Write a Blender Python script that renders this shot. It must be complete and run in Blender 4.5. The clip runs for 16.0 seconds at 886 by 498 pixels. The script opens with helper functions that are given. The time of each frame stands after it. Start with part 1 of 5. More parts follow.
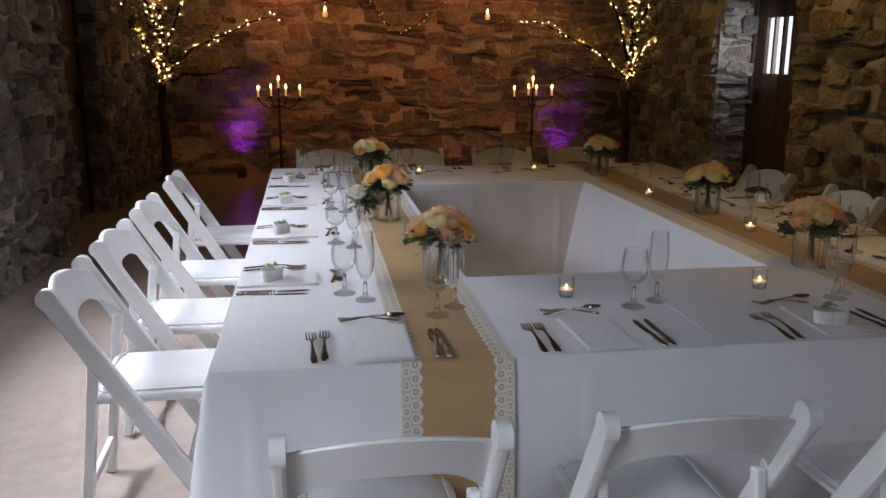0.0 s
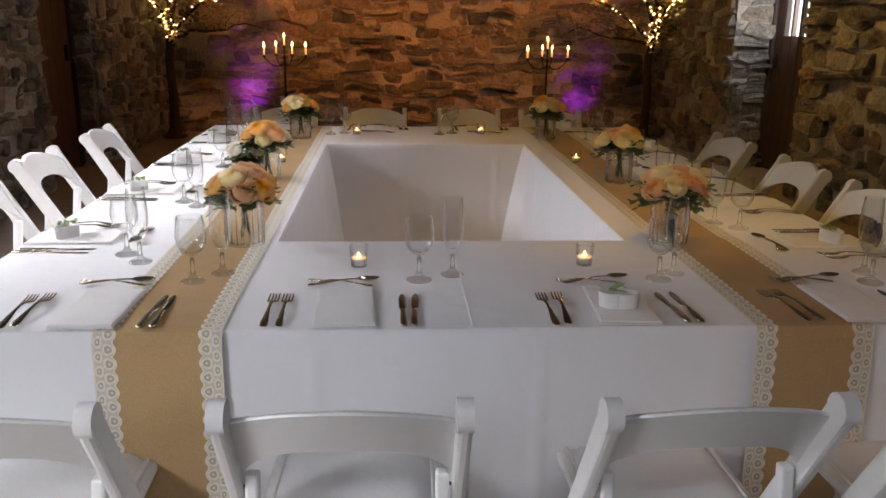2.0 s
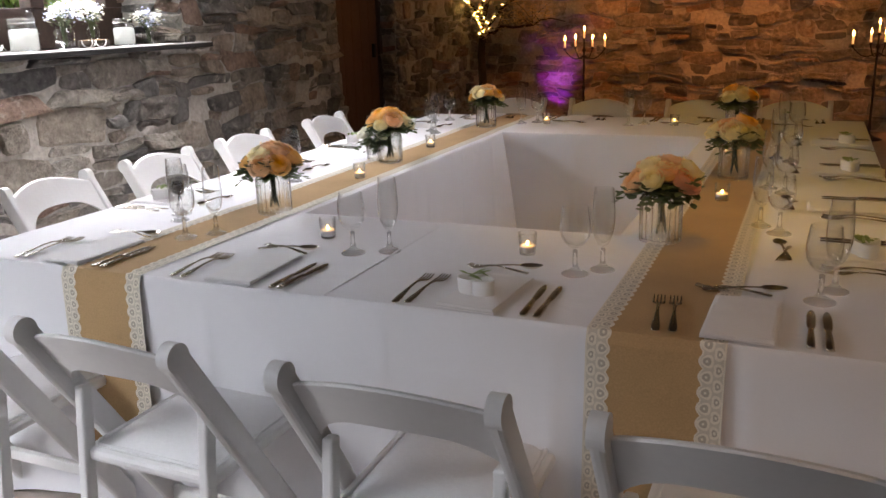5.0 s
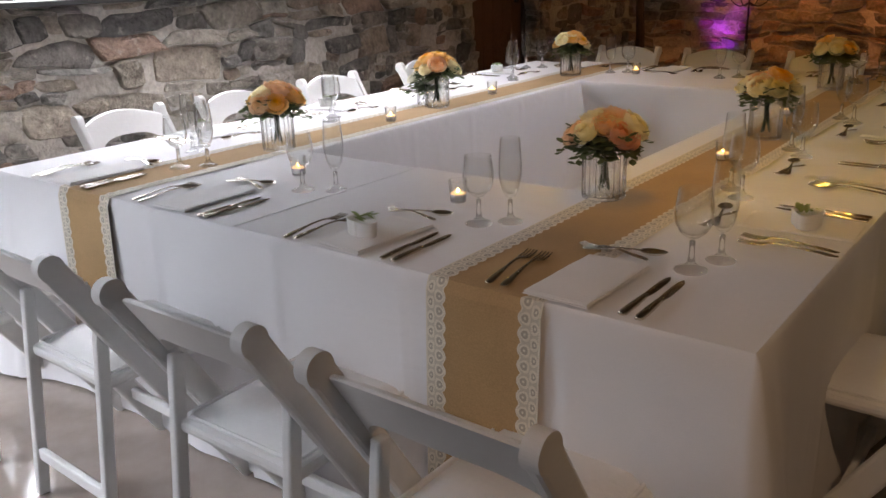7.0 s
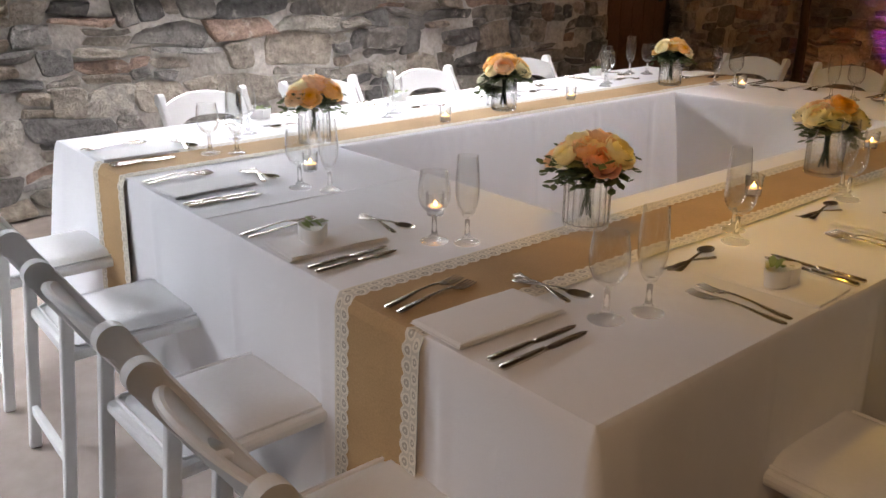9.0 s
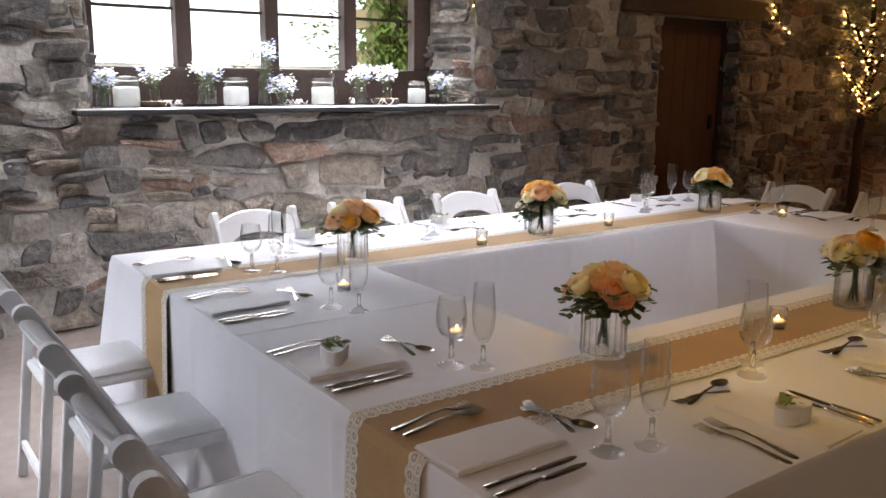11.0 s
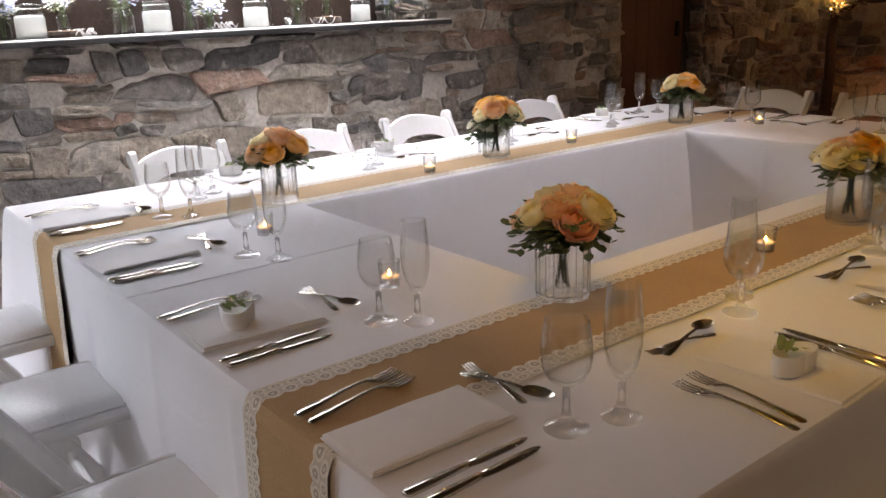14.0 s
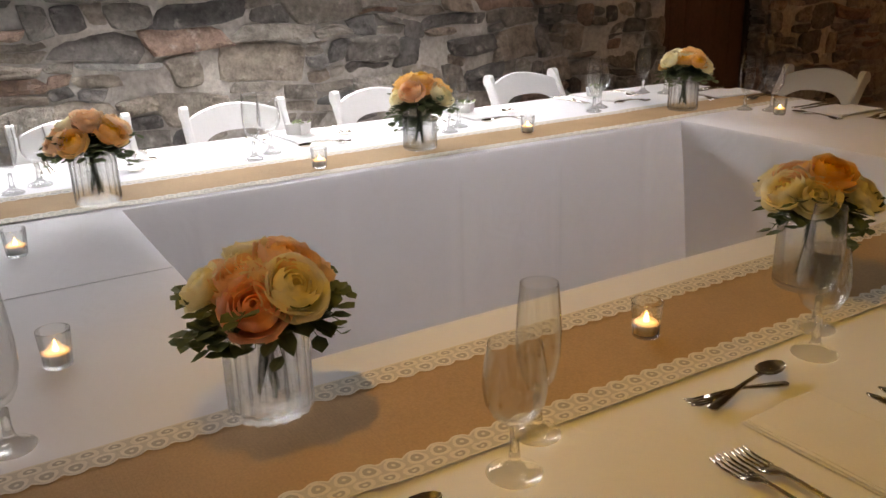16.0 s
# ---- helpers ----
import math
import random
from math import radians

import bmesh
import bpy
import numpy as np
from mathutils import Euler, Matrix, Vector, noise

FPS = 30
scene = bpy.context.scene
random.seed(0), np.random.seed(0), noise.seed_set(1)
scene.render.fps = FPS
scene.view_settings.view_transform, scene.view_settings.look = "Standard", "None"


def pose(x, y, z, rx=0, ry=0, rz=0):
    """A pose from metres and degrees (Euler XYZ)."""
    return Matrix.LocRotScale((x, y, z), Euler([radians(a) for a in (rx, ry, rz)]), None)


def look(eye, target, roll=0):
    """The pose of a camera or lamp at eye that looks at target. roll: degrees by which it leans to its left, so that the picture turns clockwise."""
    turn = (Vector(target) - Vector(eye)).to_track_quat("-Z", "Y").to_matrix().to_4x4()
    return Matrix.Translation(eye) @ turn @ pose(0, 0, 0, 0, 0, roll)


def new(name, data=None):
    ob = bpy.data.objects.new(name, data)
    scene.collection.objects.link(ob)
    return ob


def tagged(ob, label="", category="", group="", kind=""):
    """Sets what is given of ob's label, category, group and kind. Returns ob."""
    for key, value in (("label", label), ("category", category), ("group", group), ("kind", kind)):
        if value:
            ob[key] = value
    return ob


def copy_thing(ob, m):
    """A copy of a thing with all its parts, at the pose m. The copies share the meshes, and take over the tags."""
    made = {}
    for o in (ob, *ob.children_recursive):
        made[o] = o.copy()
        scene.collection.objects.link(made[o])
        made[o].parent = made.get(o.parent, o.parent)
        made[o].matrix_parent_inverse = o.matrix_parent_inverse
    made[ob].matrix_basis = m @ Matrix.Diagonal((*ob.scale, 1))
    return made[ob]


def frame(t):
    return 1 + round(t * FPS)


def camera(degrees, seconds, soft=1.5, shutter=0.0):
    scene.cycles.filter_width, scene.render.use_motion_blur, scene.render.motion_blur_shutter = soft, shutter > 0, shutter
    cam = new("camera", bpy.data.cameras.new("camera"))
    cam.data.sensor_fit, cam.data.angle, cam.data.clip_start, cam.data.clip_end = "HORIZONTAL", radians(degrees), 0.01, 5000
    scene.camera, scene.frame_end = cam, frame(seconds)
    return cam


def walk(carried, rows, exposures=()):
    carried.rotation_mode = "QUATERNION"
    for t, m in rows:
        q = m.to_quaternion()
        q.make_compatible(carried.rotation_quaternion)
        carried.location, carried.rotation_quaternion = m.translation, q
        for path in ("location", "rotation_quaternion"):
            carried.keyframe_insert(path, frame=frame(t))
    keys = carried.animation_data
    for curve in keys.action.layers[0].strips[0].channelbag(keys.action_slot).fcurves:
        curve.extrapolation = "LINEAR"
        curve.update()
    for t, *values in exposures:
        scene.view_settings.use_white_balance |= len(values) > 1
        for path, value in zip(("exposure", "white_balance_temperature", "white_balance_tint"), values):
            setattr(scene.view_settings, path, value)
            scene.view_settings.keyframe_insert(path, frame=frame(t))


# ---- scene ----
cam = camera(56.1, 16.0)
PATH = [
    (0, (0.254, -1.898, 1.484), (0.559, 0.025, 1.028), 0.3),
    (0.5, (0.464, -1.791, 1.486), (0.744, 0.136, 1.028), 0.9),
    (1, (0.674, -1.758, 1.47), (0.924, 0.169, 0.996), 0.4),
    (1.5, (0.922, -1.795, 1.452), (1.129, 0.132, 0.96), 0.9),
    (2, (1.109, -1.767, 1.436), (1.235, 0.155, 0.898), 0.9),
    (2.5, (1.27, -1.666, 1.442), (1.228, 0.249, 0.865), 1.0),
    (3, (1.456, -1.685, 1.446), (1.212, 0.212, 0.862), -0.5),
    (3.2, (1.539, -1.727, 1.446), (1.258, 0.165, 0.862), 0.3),
    (5.3, (2.468, -1.631, 1.402), (1.636, 0.103, 0.856), -2.2),
    (5.5, (2.542, -1.634, 1.408), (1.68, 0.078, 0.836), -2.3),
    (6, (2.688, -1.513, 1.382), (1.669, 0.089, 0.755), -2.3),
    (6.5, (2.811, -1.374, 1.382), (1.715, 0.177, 0.756), -2.5),
    (7, (3.004, -1.286, 1.376), (1.831, 0.201, 0.732), -2.0),
    (7.5, (3.146, -1.21, 1.378), (1.868, 0.174, 0.707), -2.2),
    (8, (3.193, -1.064, 1.371), (1.849, 0.257, 0.699), -1.6),
    (8.5, (3.232, -0.92, 1.377), (1.835, 0.347, 0.711), -1.7),
    (9, (3.321, -0.865, 1.413), (1.872, 0.343, 0.749), 0.1),
    (9.5, (3.403, -0.839, 1.434), (1.908, 0.326, 0.797), 1.3),
    (10, (3.424, -0.837, 1.46), (1.882, 0.342, 0.975), 1.6),
    (10.2, (3.429, -0.836, 1.463), (1.865, 0.324, 1.006), 1.3),
    (12.3, (3.421, -0.789, 1.425), (1.835, 0.379, 1.076), 0.0),
    (12.5, (3.419, -0.781, 1.417), (1.854, 0.396, 1.008), -0.3),
    (13, (3.411, -0.745, 1.403), (1.865, 0.412, 0.882), -0.9),
    (13.5, (3.351, -0.684, 1.384), (1.793, 0.444, 0.84), -1.9),
    (14, (3.192, -0.521, 1.383), (1.669, 0.644, 0.815), -2.2),
    (14.5, (3.108, -0.347, 1.362), (1.639, 0.87, 0.761), -1.9),
    (15, (3.085, -0.095, 1.364), (1.581, 1.074, 0.753), -1.8),
    (15.5, (3.059, 0.152, 1.335), (1.515, 1.266, 0.725), -1.6),
    (16, (3.006, 0.403, 1.349), (1.385, 1.375, 0.697), -1.4),
]
walk(cam, [(t, look(eye, target, roll)) for t, eye, target, roll in PATH], [(0, -1.34, 6450, 15), (1.5, -0.8, 7100, 15), (3.0, -0.53, 7100, 15), (5.5, -0.5, 7000, 15), (6.5, -0.5, 6950, 15), (7.5, -0.27, 6900, 14), (9, -0.08, 6950, 14), (10, -0.12, 6850, 14), (12.5, -0.74, 6700, 19), (13.5, -0.38, 6800, 18), (14.5, -0.35, 7200, 16), (16, -0.4, 7300, 14)])

# ---- world and light ----
world = bpy.data.worlds.new("world")
scene.world = world
world.use_nodes = True
_n, _l = world.node_tree.nodes, world.node_tree.links
_sky = _n.new("ShaderNodeTexSky")
_sky.sky_type, _sky.sun_disc = "NISHITA", False
_sky.sun_elevation, _sky.sun_rotation = radians(54), radians(141)
_l.new(_sky.outputs[0], _n["Background"].inputs[0])
_n["Background"].inputs[1].default_value = 0.15


def lamp(name, kind, m, energy, color, size=0.1, size_y=None, angle=None, blend=0.5):
    d = bpy.data.lights.new(name, kind)
    d.energy, d.color = energy, color
    if kind == "AREA":
        d.size = size
        if size_y:
            d.shape, d.size_y = "RECTANGLE", size_y
    elif kind in ("SPOT", "POINT"):
        d.shadow_soft_size = size
        if kind == "SPOT":
            d.spot_size, d.spot_blend = radians(angle), blend
    ob = new(name, d)
    ob.matrix_world = m
    return tagged(ob, kind="structure")


sun = lamp("sun", "SUN", look((4, -5, 9), (0, 0, 0)), 5.0, (1, 0.97, 0.92))
sun.data.angle = radians(12)
# daylight of the big window and of an unseen side window behind the camera
_w = lamp("window_daylight", "AREA", look((-2.02, 1.67, 1.80), (-0.95, 1.60, 0.55)), 124, (0.81, 0.88, 1.0), 2.3, 1.0)
_w.data.spread = radians(80)
# area lamps from above are added fill; the ceiling has no openings
_w = lamp("overhead_fill", "AREA", look((1.95, 1.8, 3.25), (-0.6, 1.85, 0.40)), 26, (0.90, 0.91, 1.0), 2.8, 0.9)
_w.data.spread = radians(54)
_w = lamp("overhead_fill", "AREA", look((1.3, -3.1, 3.1), (1.3, -0.7, 0.1)), 8.4, (0.80, 0.87, 1.0), 2.2, 1.4)
_w.data.spread = radians(58)
_w = lamp("side_window_daylight", "AREA", look((-1.6, -2.2, 1.8), (-0.15, -0.8, 0.0)), 58, (0.80, 0.88, 1.0), 1.6, 1.2)
_w.data.spread = radians(66)
_w = lamp("sill_daylight", "AREA", look((-2.0, 1.67, 2.2), (-1.72, 1.67, 1.35)), 85, (0.92, 0.95, 1.0), 2.4, 0.6)
_w.data.spread = radians(90)
_w = lamp("overhead_fill", "AREA", look((-0.55, 0.9, 3.25), (-1.66, 0.9, 0.7)), 38, (0.89, 0.93, 1.0), 4.4, 0.3)
_w.data.spread = radians(60)
lamp("slit_daylight", "AREA", look((4.84, 6.0, 1.58), (4.6, 6.5, 1.5)), 9, (0.85, 0.92, 1.0), 0.35, 0.6)
# purple floor spots and amber wash of the far wall
for _x in (-0.60, 3.47):
    lamp("uplight_beam", "SPOT", look((_x, 8.50, 0.09), (_x + 0.02, 8.80, 0.66)), 56, (0.5, 0.03, 1.0), 0.02, angle=62, blend=1.0)
for _x in (0.2, 2.6):
    lamp("amber_wash", "SPOT", look((_x, 6.9, 3.0), (_x, 8.8, 1.45)), 290, (1.0, 0.33, 0.08), 0.06, angle=84, blend=1.0)
# warm spots under the ceiling, fittings unseen; added for warm pools and dim bouquets
lamp("ceiling_spot", "SPOT", look((1.95, 0.5, 3.1), (2.15, 1.65, 0.7)), 98, (1.0, 0.60, 0.08), 0.05, angle=62, blend=0.9)
lamp("ceiling_spot", "SPOT", look((1.6, 2.5, 3.1), (1.5, 3.9, 0.7)), 46, (1.0, 0.56, 0.06), 0.05, angle=84, blend=0.9)
lamp("ceiling_spot", "SPOT", look((3.9, -1.5, 3.0), (2.4, 0.35, 0.7)), 98, (1.0, 0.67, 0.40), 0.05, angle=38, blend=0.9)
lamp("ceiling_spot", "SPOT", look((3.0, 6.2, 3.1), (4.5, 6.6, 1.2)), 150, (1.0, 0.58, 0.13), 0.05, angle=110, blend=1.0)
lamp("ceiling_spot", "SPOT", look((3.1, 4.1, 3.1), (4.5, 4.2, 1.2)), 120, (1.0, 0.60, 0.16), 0.05, angle=100, blend=1.0)
lamp("ceiling_spot", "SPOT", look((0.4, 4.4, 3.1), (-1.66, 4.3, 1.1)), 46, (1.0, 0.70, 0.44), 0.05, angle=76, blend=1.0)
lamp("ceiling_spot", "SPOT", look((0.0, 6.6, 3.1), (-1.66, 6.9, 1.2)), 40, (1.0, 0.46, 0.14), 0.05, angle=110, blend=1.0)


# ---- materials ----
def material(name, color, rough=0.6, metal=0.0, scale=40.0, vary=0.12, bump=0.15, second=3.0, **more):
    """A surface with two scales of colour change and fine relief."""
    m = bpy.data.materials.new(name)
    m.use_nodes = True
    n, l = m.node_tree.nodes, m.node_tree.links
    b = n["Principled BSDF"]
    tc = n.new("ShaderNodeTexCoord")
    fine, broad = n.new("ShaderNodeTexNoise"), n.new("ShaderNodeTexNoise")
    for t, s, d in ((fine, scale, 6), (broad, second, 3)):
        t.inputs["Scale"].default_value, t.inputs["Detail"].default_value = s, d
        l.new(tc.outputs["Object"], t.inputs["Vector"])
    mix = n.new("ShaderNodeMath")
    mix.operation = "ADD"
    l.new(fine.outputs[0], mix.inputs[0])
    l.new(broad.outputs[0], mix.inputs[1])
    mr = n.new("ShaderNodeMapRange")
    mr.inputs[1].default_value, mr.inputs[2].default_value = 0.6, 1.4
    mr.inputs[3].default_value, mr.inputs[4].default_value = 1 - vary, 1 + vary
    l.new(mix.outputs[0], mr.inputs[0])
    hsv = n.new("ShaderNodeHueSaturation")
    hsv.inputs["Color"].default_value = (*color, 1)
    l.new(mr.outputs[0], hsv.inputs["Value"])
    l.new(hsv.outputs[0], b.inputs["Base Color"])
    b.inputs["Roughness"].default_value, b.inputs["Metallic"].default_value = rough, metal
    if bump:
        bp = n.new("ShaderNodeBump")
        bp.inputs["Strength"].default_value, bp.inputs["Distance"].default_value = min(1, bump), 0.01 if bump < 0.95 else 0.045
        l.new(fine.outputs[0], bp.inputs["Height"])
        l.new(bp.outputs[0], b.inputs["Normal"])
    for k, v in more.items():
        b.inputs[k.replace("_", " ")].default_value = v
    return m


def glow(name, color, strength):
    m = bpy.data.materials.new(name)
    m.use_nodes = True
    b = m.node_tree.nodes["Principled BSDF"]
    b.inputs["Base Color"].default_value = (*color, 1)
    b.inputs["Emission Color"].default_value = (*color, 1)
    b.inputs["Emission Strength"].default_value = strength
    return m


def glass(name, color=(1, 1, 1), rough=0.0, ior=1.45, body=0.5):
    m = bpy.data.materials.new(name)
    m.use_nodes = True
    n, l = m.node_tree.nodes, m.node_tree.links
    n.remove(n["Principled BSDF"])
    g = n.new("ShaderNodeBsdfGlass")
    g.inputs["Color"].default_value, g.inputs["Roughness"].default_value, g.inputs["IOR"].default_value = (*color, 1), rough, ior
    # walls of a millimetre let most of the light pass straight on
    t, x = n.new("ShaderNodeBsdfTransparent"), n.new("ShaderNodeMixShader")
    t.inputs[0].default_value = (0.985, 0.99, 0.985, 1)
    x.inputs[0].default_value = body
    l.new(t.outputs[0], x.inputs[1])
    l.new(g.outputs[0], x.inputs[2])
    l.new(x.outputs[0], n["Material Output"].inputs[0])
    return m


def thin_glass(name, base=0.05, edge=0.9, tint=(0.96, 0.975, 0.97)):
    """Thin blown glass: clear straight on, mirroring towards its rims."""
    m = bpy.data.materials.new(name)
    m.use_nodes = True
    n, l = m.node_tree.nodes, m.node_tree.links
    n.remove(n["Principled BSDF"])
    t, g, f, x = (n.new(k) for k in ("ShaderNodeBsdfTransparent", "ShaderNodeBsdfGlossy", "ShaderNodeLayerWeight", "ShaderNodeMixShader"))
    t.inputs[0].default_value = (*tint, 1)
    g.inputs["Roughness"].default_value = 0.03
    f.inputs["Blend"].default_value = 0.5
    p = n.new("ShaderNodeMath")
    p.operation, p.inputs[1].default_value = "POWER", 2.8
    q = n.new("ShaderNodeMath")
    q.operation, q.inputs[1].default_value, q.inputs[2].default_value = "MULTIPLY_ADD", edge, base
    l.new(f.outputs["Facing"], p.inputs[0])
    l.new(p.outputs[0], q.inputs[0])
    l.new(q.outputs[0], x.inputs[0])
    l.new(t.outputs[0], x.inputs[1])
    l.new(g.outputs[0], x.inputs[2])
    l.new(x.outputs[0], n["Material Output"].inputs[0])
    return m


def stone_material(name, island):
    m = material(name, (0.3, 0.27, 0.23), 0.85, scale=26, vary=0.62, bump=1.0, second=9)
    n, l = m.node_tree.nodes, m.node_tree.links
    where = n.new("ShaderNodeNewGeometry").outputs["Position"]
    for k in n:
        if k.type == "TEX_NOISE":
            l.new(where, k.inputs["Vector"])
            k.inputs["Roughness"].default_value = 0.68
    hsv = next(k for k in n if k.type == "HUE_SAT")
    ramp = n.new("ShaderNodeValToRGB")
    ramp.color_ramp.interpolation = "CONSTANT"
    tones = [(0.27, 0.243, 0.208), (0.155, 0.148, 0.14), (0.36, 0.315, 0.26), (0.21, 0.195, 0.175), (0.315, 0.28, 0.235), (0.12, 0.116, 0.112),
             (0.28, 0.195, 0.152), (0.24, 0.217, 0.186), (0.39, 0.36, 0.315), (0.178, 0.165, 0.152), (0.30, 0.25, 0.20), (0.23, 0.22, 0.207)]
    el = ramp.color_ramp.elements
    el[0].color = (*tones[0], 1)
    el[1].position, el[1].color = 1 / len(tones), (*tones[1], 1)
    for i, c in enumerate(tones[2:], 2):
        e = el.new(i / len(tones))
        e.color = (*c, 1)
    if island:
        l.new(n.new("ShaderNodeNewGeometry").outputs["Random Per Island"], ramp.inputs[0])
    else:
        l.new(n.new("ShaderNodeObjectInfo").outputs["Random"], ramp.inputs[0])
    # pale lichen and lime smears
    smear, lift, mix = n.new("ShaderNodeTexNoise"), n.new("ShaderNodeMapRange"), n.new("ShaderNodeMix")
    smear.inputs["Scale"].default_value, smear.inputs["Detail"].default_value = 13, 7
    l.new(where, smear.inputs["Vector"])
    lift.inputs[1].default_value, lift.inputs[2].default_value = 0.60, 0.74
    lift.inputs[3].default_value, lift.inputs[4].default_value = 0.0, 0.6
    l.new(smear.outputs[0], lift.inputs[0])
    mix.data_type = "RGBA"
    l.new(lift.outputs[0], mix.inputs["Factor"])
    l.new(ramp.outputs[0], mix.inputs["A"])
    mix.inputs["B"].default_value = (0.46, 0.43, 0.38, 1)
    l.new(mix.outputs["Result"], hsv.inputs["Color"])
    return m


M_STONE, M_RUBBLE = stone_material("rubble_stone", False), stone_material("rubble_stone_far", True)
M_MORTAR = material("lime_mortar", (0.41, 0.385, 0.35), 0.95, scale=34, vary=0.36, bump=0.9, second=2)
M_FLOOR = material("polished_screed", (0.36, 0.30, 0.265), 0.12, scale=14, vary=0.16, bump=0.04, second=1.2)
M_CEIL = material("dark_boards", (0.10, 0.075, 0.055), 0.8, scale=12)
M_DARKWOOD = material("dark_stained_wood", (0.045, 0.026, 0.018), 0.55, scale=35, vary=0.35, bump=0.3)
M_DOORWOOD = material("brown_door_boards", (0.075, 0.034, 0.02), 0.6, scale=35, vary=0.35, bump=0.3)
M_SLATE = material("black_slate", (0.02, 0.02, 0.021), 0.6, scale=25, vary=0.3, bump=0.3)
M_CLOTH = material("white_table_linen", (0.80, 0.80, 0.82), 0.85, scale=420, vary=0.03, bump=0.12, second=2.5)
_n, _l = M_CLOTH.node_tree.nodes, M_CLOTH.node_tree.links
_soft, _wrinkle = _n.new("ShaderNodeBump"), _n.new("ShaderNodeTexNoise")
_wrinkle.inputs["Scale"].default_value, _wrinkle.inputs["Detail"].default_value, _wrinkle.inputs["Distortion"].default_value = 5.5, 3, 0.8
_soft.inputs["Strength"].default_value, _soft.inputs["Distance"].default_value = 0.35, 0.02
_l.new(next(k for k in _n if k.type == "TEX_COORD").outputs["Object"], _wrinkle.inputs["Vector"])
_l.new(_wrinkle.outputs[0], _soft.inputs["Height"])
_l.new(_soft.outputs[0], next(k for k in _n if k.type == "BUMP" and k != _soft).inputs["Normal"])
M_NAPKIN = material("white_napkin_linen", (0.80, 0.79, 0.79), 0.85, scale=300, vary=0.03, bump=0.12, second=8)
M_RESIN = material("white_resin", (0.80, 0.80, 0.79), 0.38, scale=60, vary=0.03, bump=0.03)
M_PAD = material("white_vinyl_pad", (0.78, 0.78, 0.78), 0.45, scale=90, vary=0.03, bump=0.12)
M_BOLT = material("dark_bolt", (0.08, 0.075, 0.07), 0.4, 0.9, bump=0)
M_STEEL = material("polished_steel", (0.74, 0.68, 0.58), 0.2, 1.0, scale=50, vary=0.05, bump=0.02)
M_GLASS, M_THIN = glass("clear_glass", (1, 1, 1), ior=1.34), thin_glass("thin_glass", 0.05, 0.85, (0.975, 0.985, 0.98))
M_STEMGLASS = glass("stem_glass", rough=0.02, ior=1.48, body=0.62)
M_BOWLGLASS = thin_glass("blown_glass", 0.05, 0.95, (0.99, 0.993, 0.99))
# white body for clear sill jars, in place of the window's glare
M_GLAREFILL = material("jar_glare_white", (0.85, 0.84, 0.82), 0.6, scale=90, vary=0.1, bump=0.4)
M_JAR = thin_glass("pressed_glass", 0.09, 0.9, (0.93, 0.955, 0.945))
M_PANE = thin_glass("window_glass", 0.04, 0.5)
# wax emits a warm glow, standing in for flame light inside it
M_WAX = material("candle_wax", (0.85, 0.80, 0.70), 0.5, bump=0.05, Emission_Color=(1.0, 0.52, 0.16, 1), Emission_Strength=1.5)
M_TIN = material("tealight_tin", (0.7, 0.7, 0.7), 0.3, 1.0, bump=0)
M_FLAME = glow("flame", (1.0, 0.52, 0.14), 45)
M_BULB = glow("fairy_bulb", (1.0, 0.64, 0.17), 170)
M_AMBERBULB = glow("amber_bulb", (1.0, 0.42, 0.10), 22)
# sill top colour holds the strong window light that falls on it
M_LITSILL = material("lit_sill_stone", (0.62, 0.61, 0.58), 0.5, scale=20, vary=0.12, bump=0.2)
M_IRON = material("black_iron", (0.018, 0.016, 0.015), 0.5, 0.6, scale=60, bump=0.3)
M_BARK = material("dark_bark", (0.045, 0.03, 0.022), 0.9, scale=40, vary=0.4, bump=0.8)
M_DRYLEAF = material("pale_blossom_leaf", (0.46, 0.36, 0.22), 0.8, scale=20, vary=0.4, bump=0)
M_LEAF = material("eucalyptus_leaf", (0.115, 0.15, 0.072), 0.6, scale=30, vary=0.4, bump=0.1)
M_SPRIG = material("pale_green_leaf", (0.30, 0.38, 0.17), 0.6, scale=60, vary=0.3, bump=0.1)
M_STEM = material("flower_stem", (0.03, 0.045, 0.02), 0.6, bump=0.1)
M_CERAMIC = material("white_glazed_pot", (0.80, 0.80, 0.79), 0.35, scale=40, vary=0.03, bump=0.04)
M_PEACH = material("peach_petal", (0.97, 0.69, 0.40), 0.75, scale=70, vary=0.12, bump=0.15)
M_PINK = material("coral_petal", (0.97, 0.58, 0.38), 0.75, scale=70, vary=0.12, bump=0.15)
M_CREAM = material("cream_petal", (0.97, 0.90, 0.60), 0.75, scale=70, vary=0.1, bump=0.15)
M_ORANGE = material("apricot_petal", (0.98, 0.64, 0.17), 0.75, scale=70, vary=0.12, bump=0.15)
M_WHITEPETAL = material("ivory_petal", (0.80, 0.78, 0.66), 0.75, scale=70, vary=0.08, bump=0.15)
M_BLUE = material("blue_petal", (0.58, 0.62, 0.84), 0.75, scale=70, vary=0.2, bump=0.1)


def translucent(m, share):
    """Thin petals and leaves let part of the light through."""
    n, l = m.node_tree.nodes, m.node_tree.links
    t, x = n.new("ShaderNodeBsdfTranslucent"), n.new("ShaderNodeMixShader")
    x.inputs[0].default_value = share
    l.new(next(k for k in n if k.type == "HUE_SAT").outputs[0], t.inputs[0])
    l.new(n["Principled BSDF"].outputs[0], x.inputs[1])
    l.new(t.outputs[0], x.inputs[2])
    l.new(x.outputs[0], n["Material Output"].inputs[0])


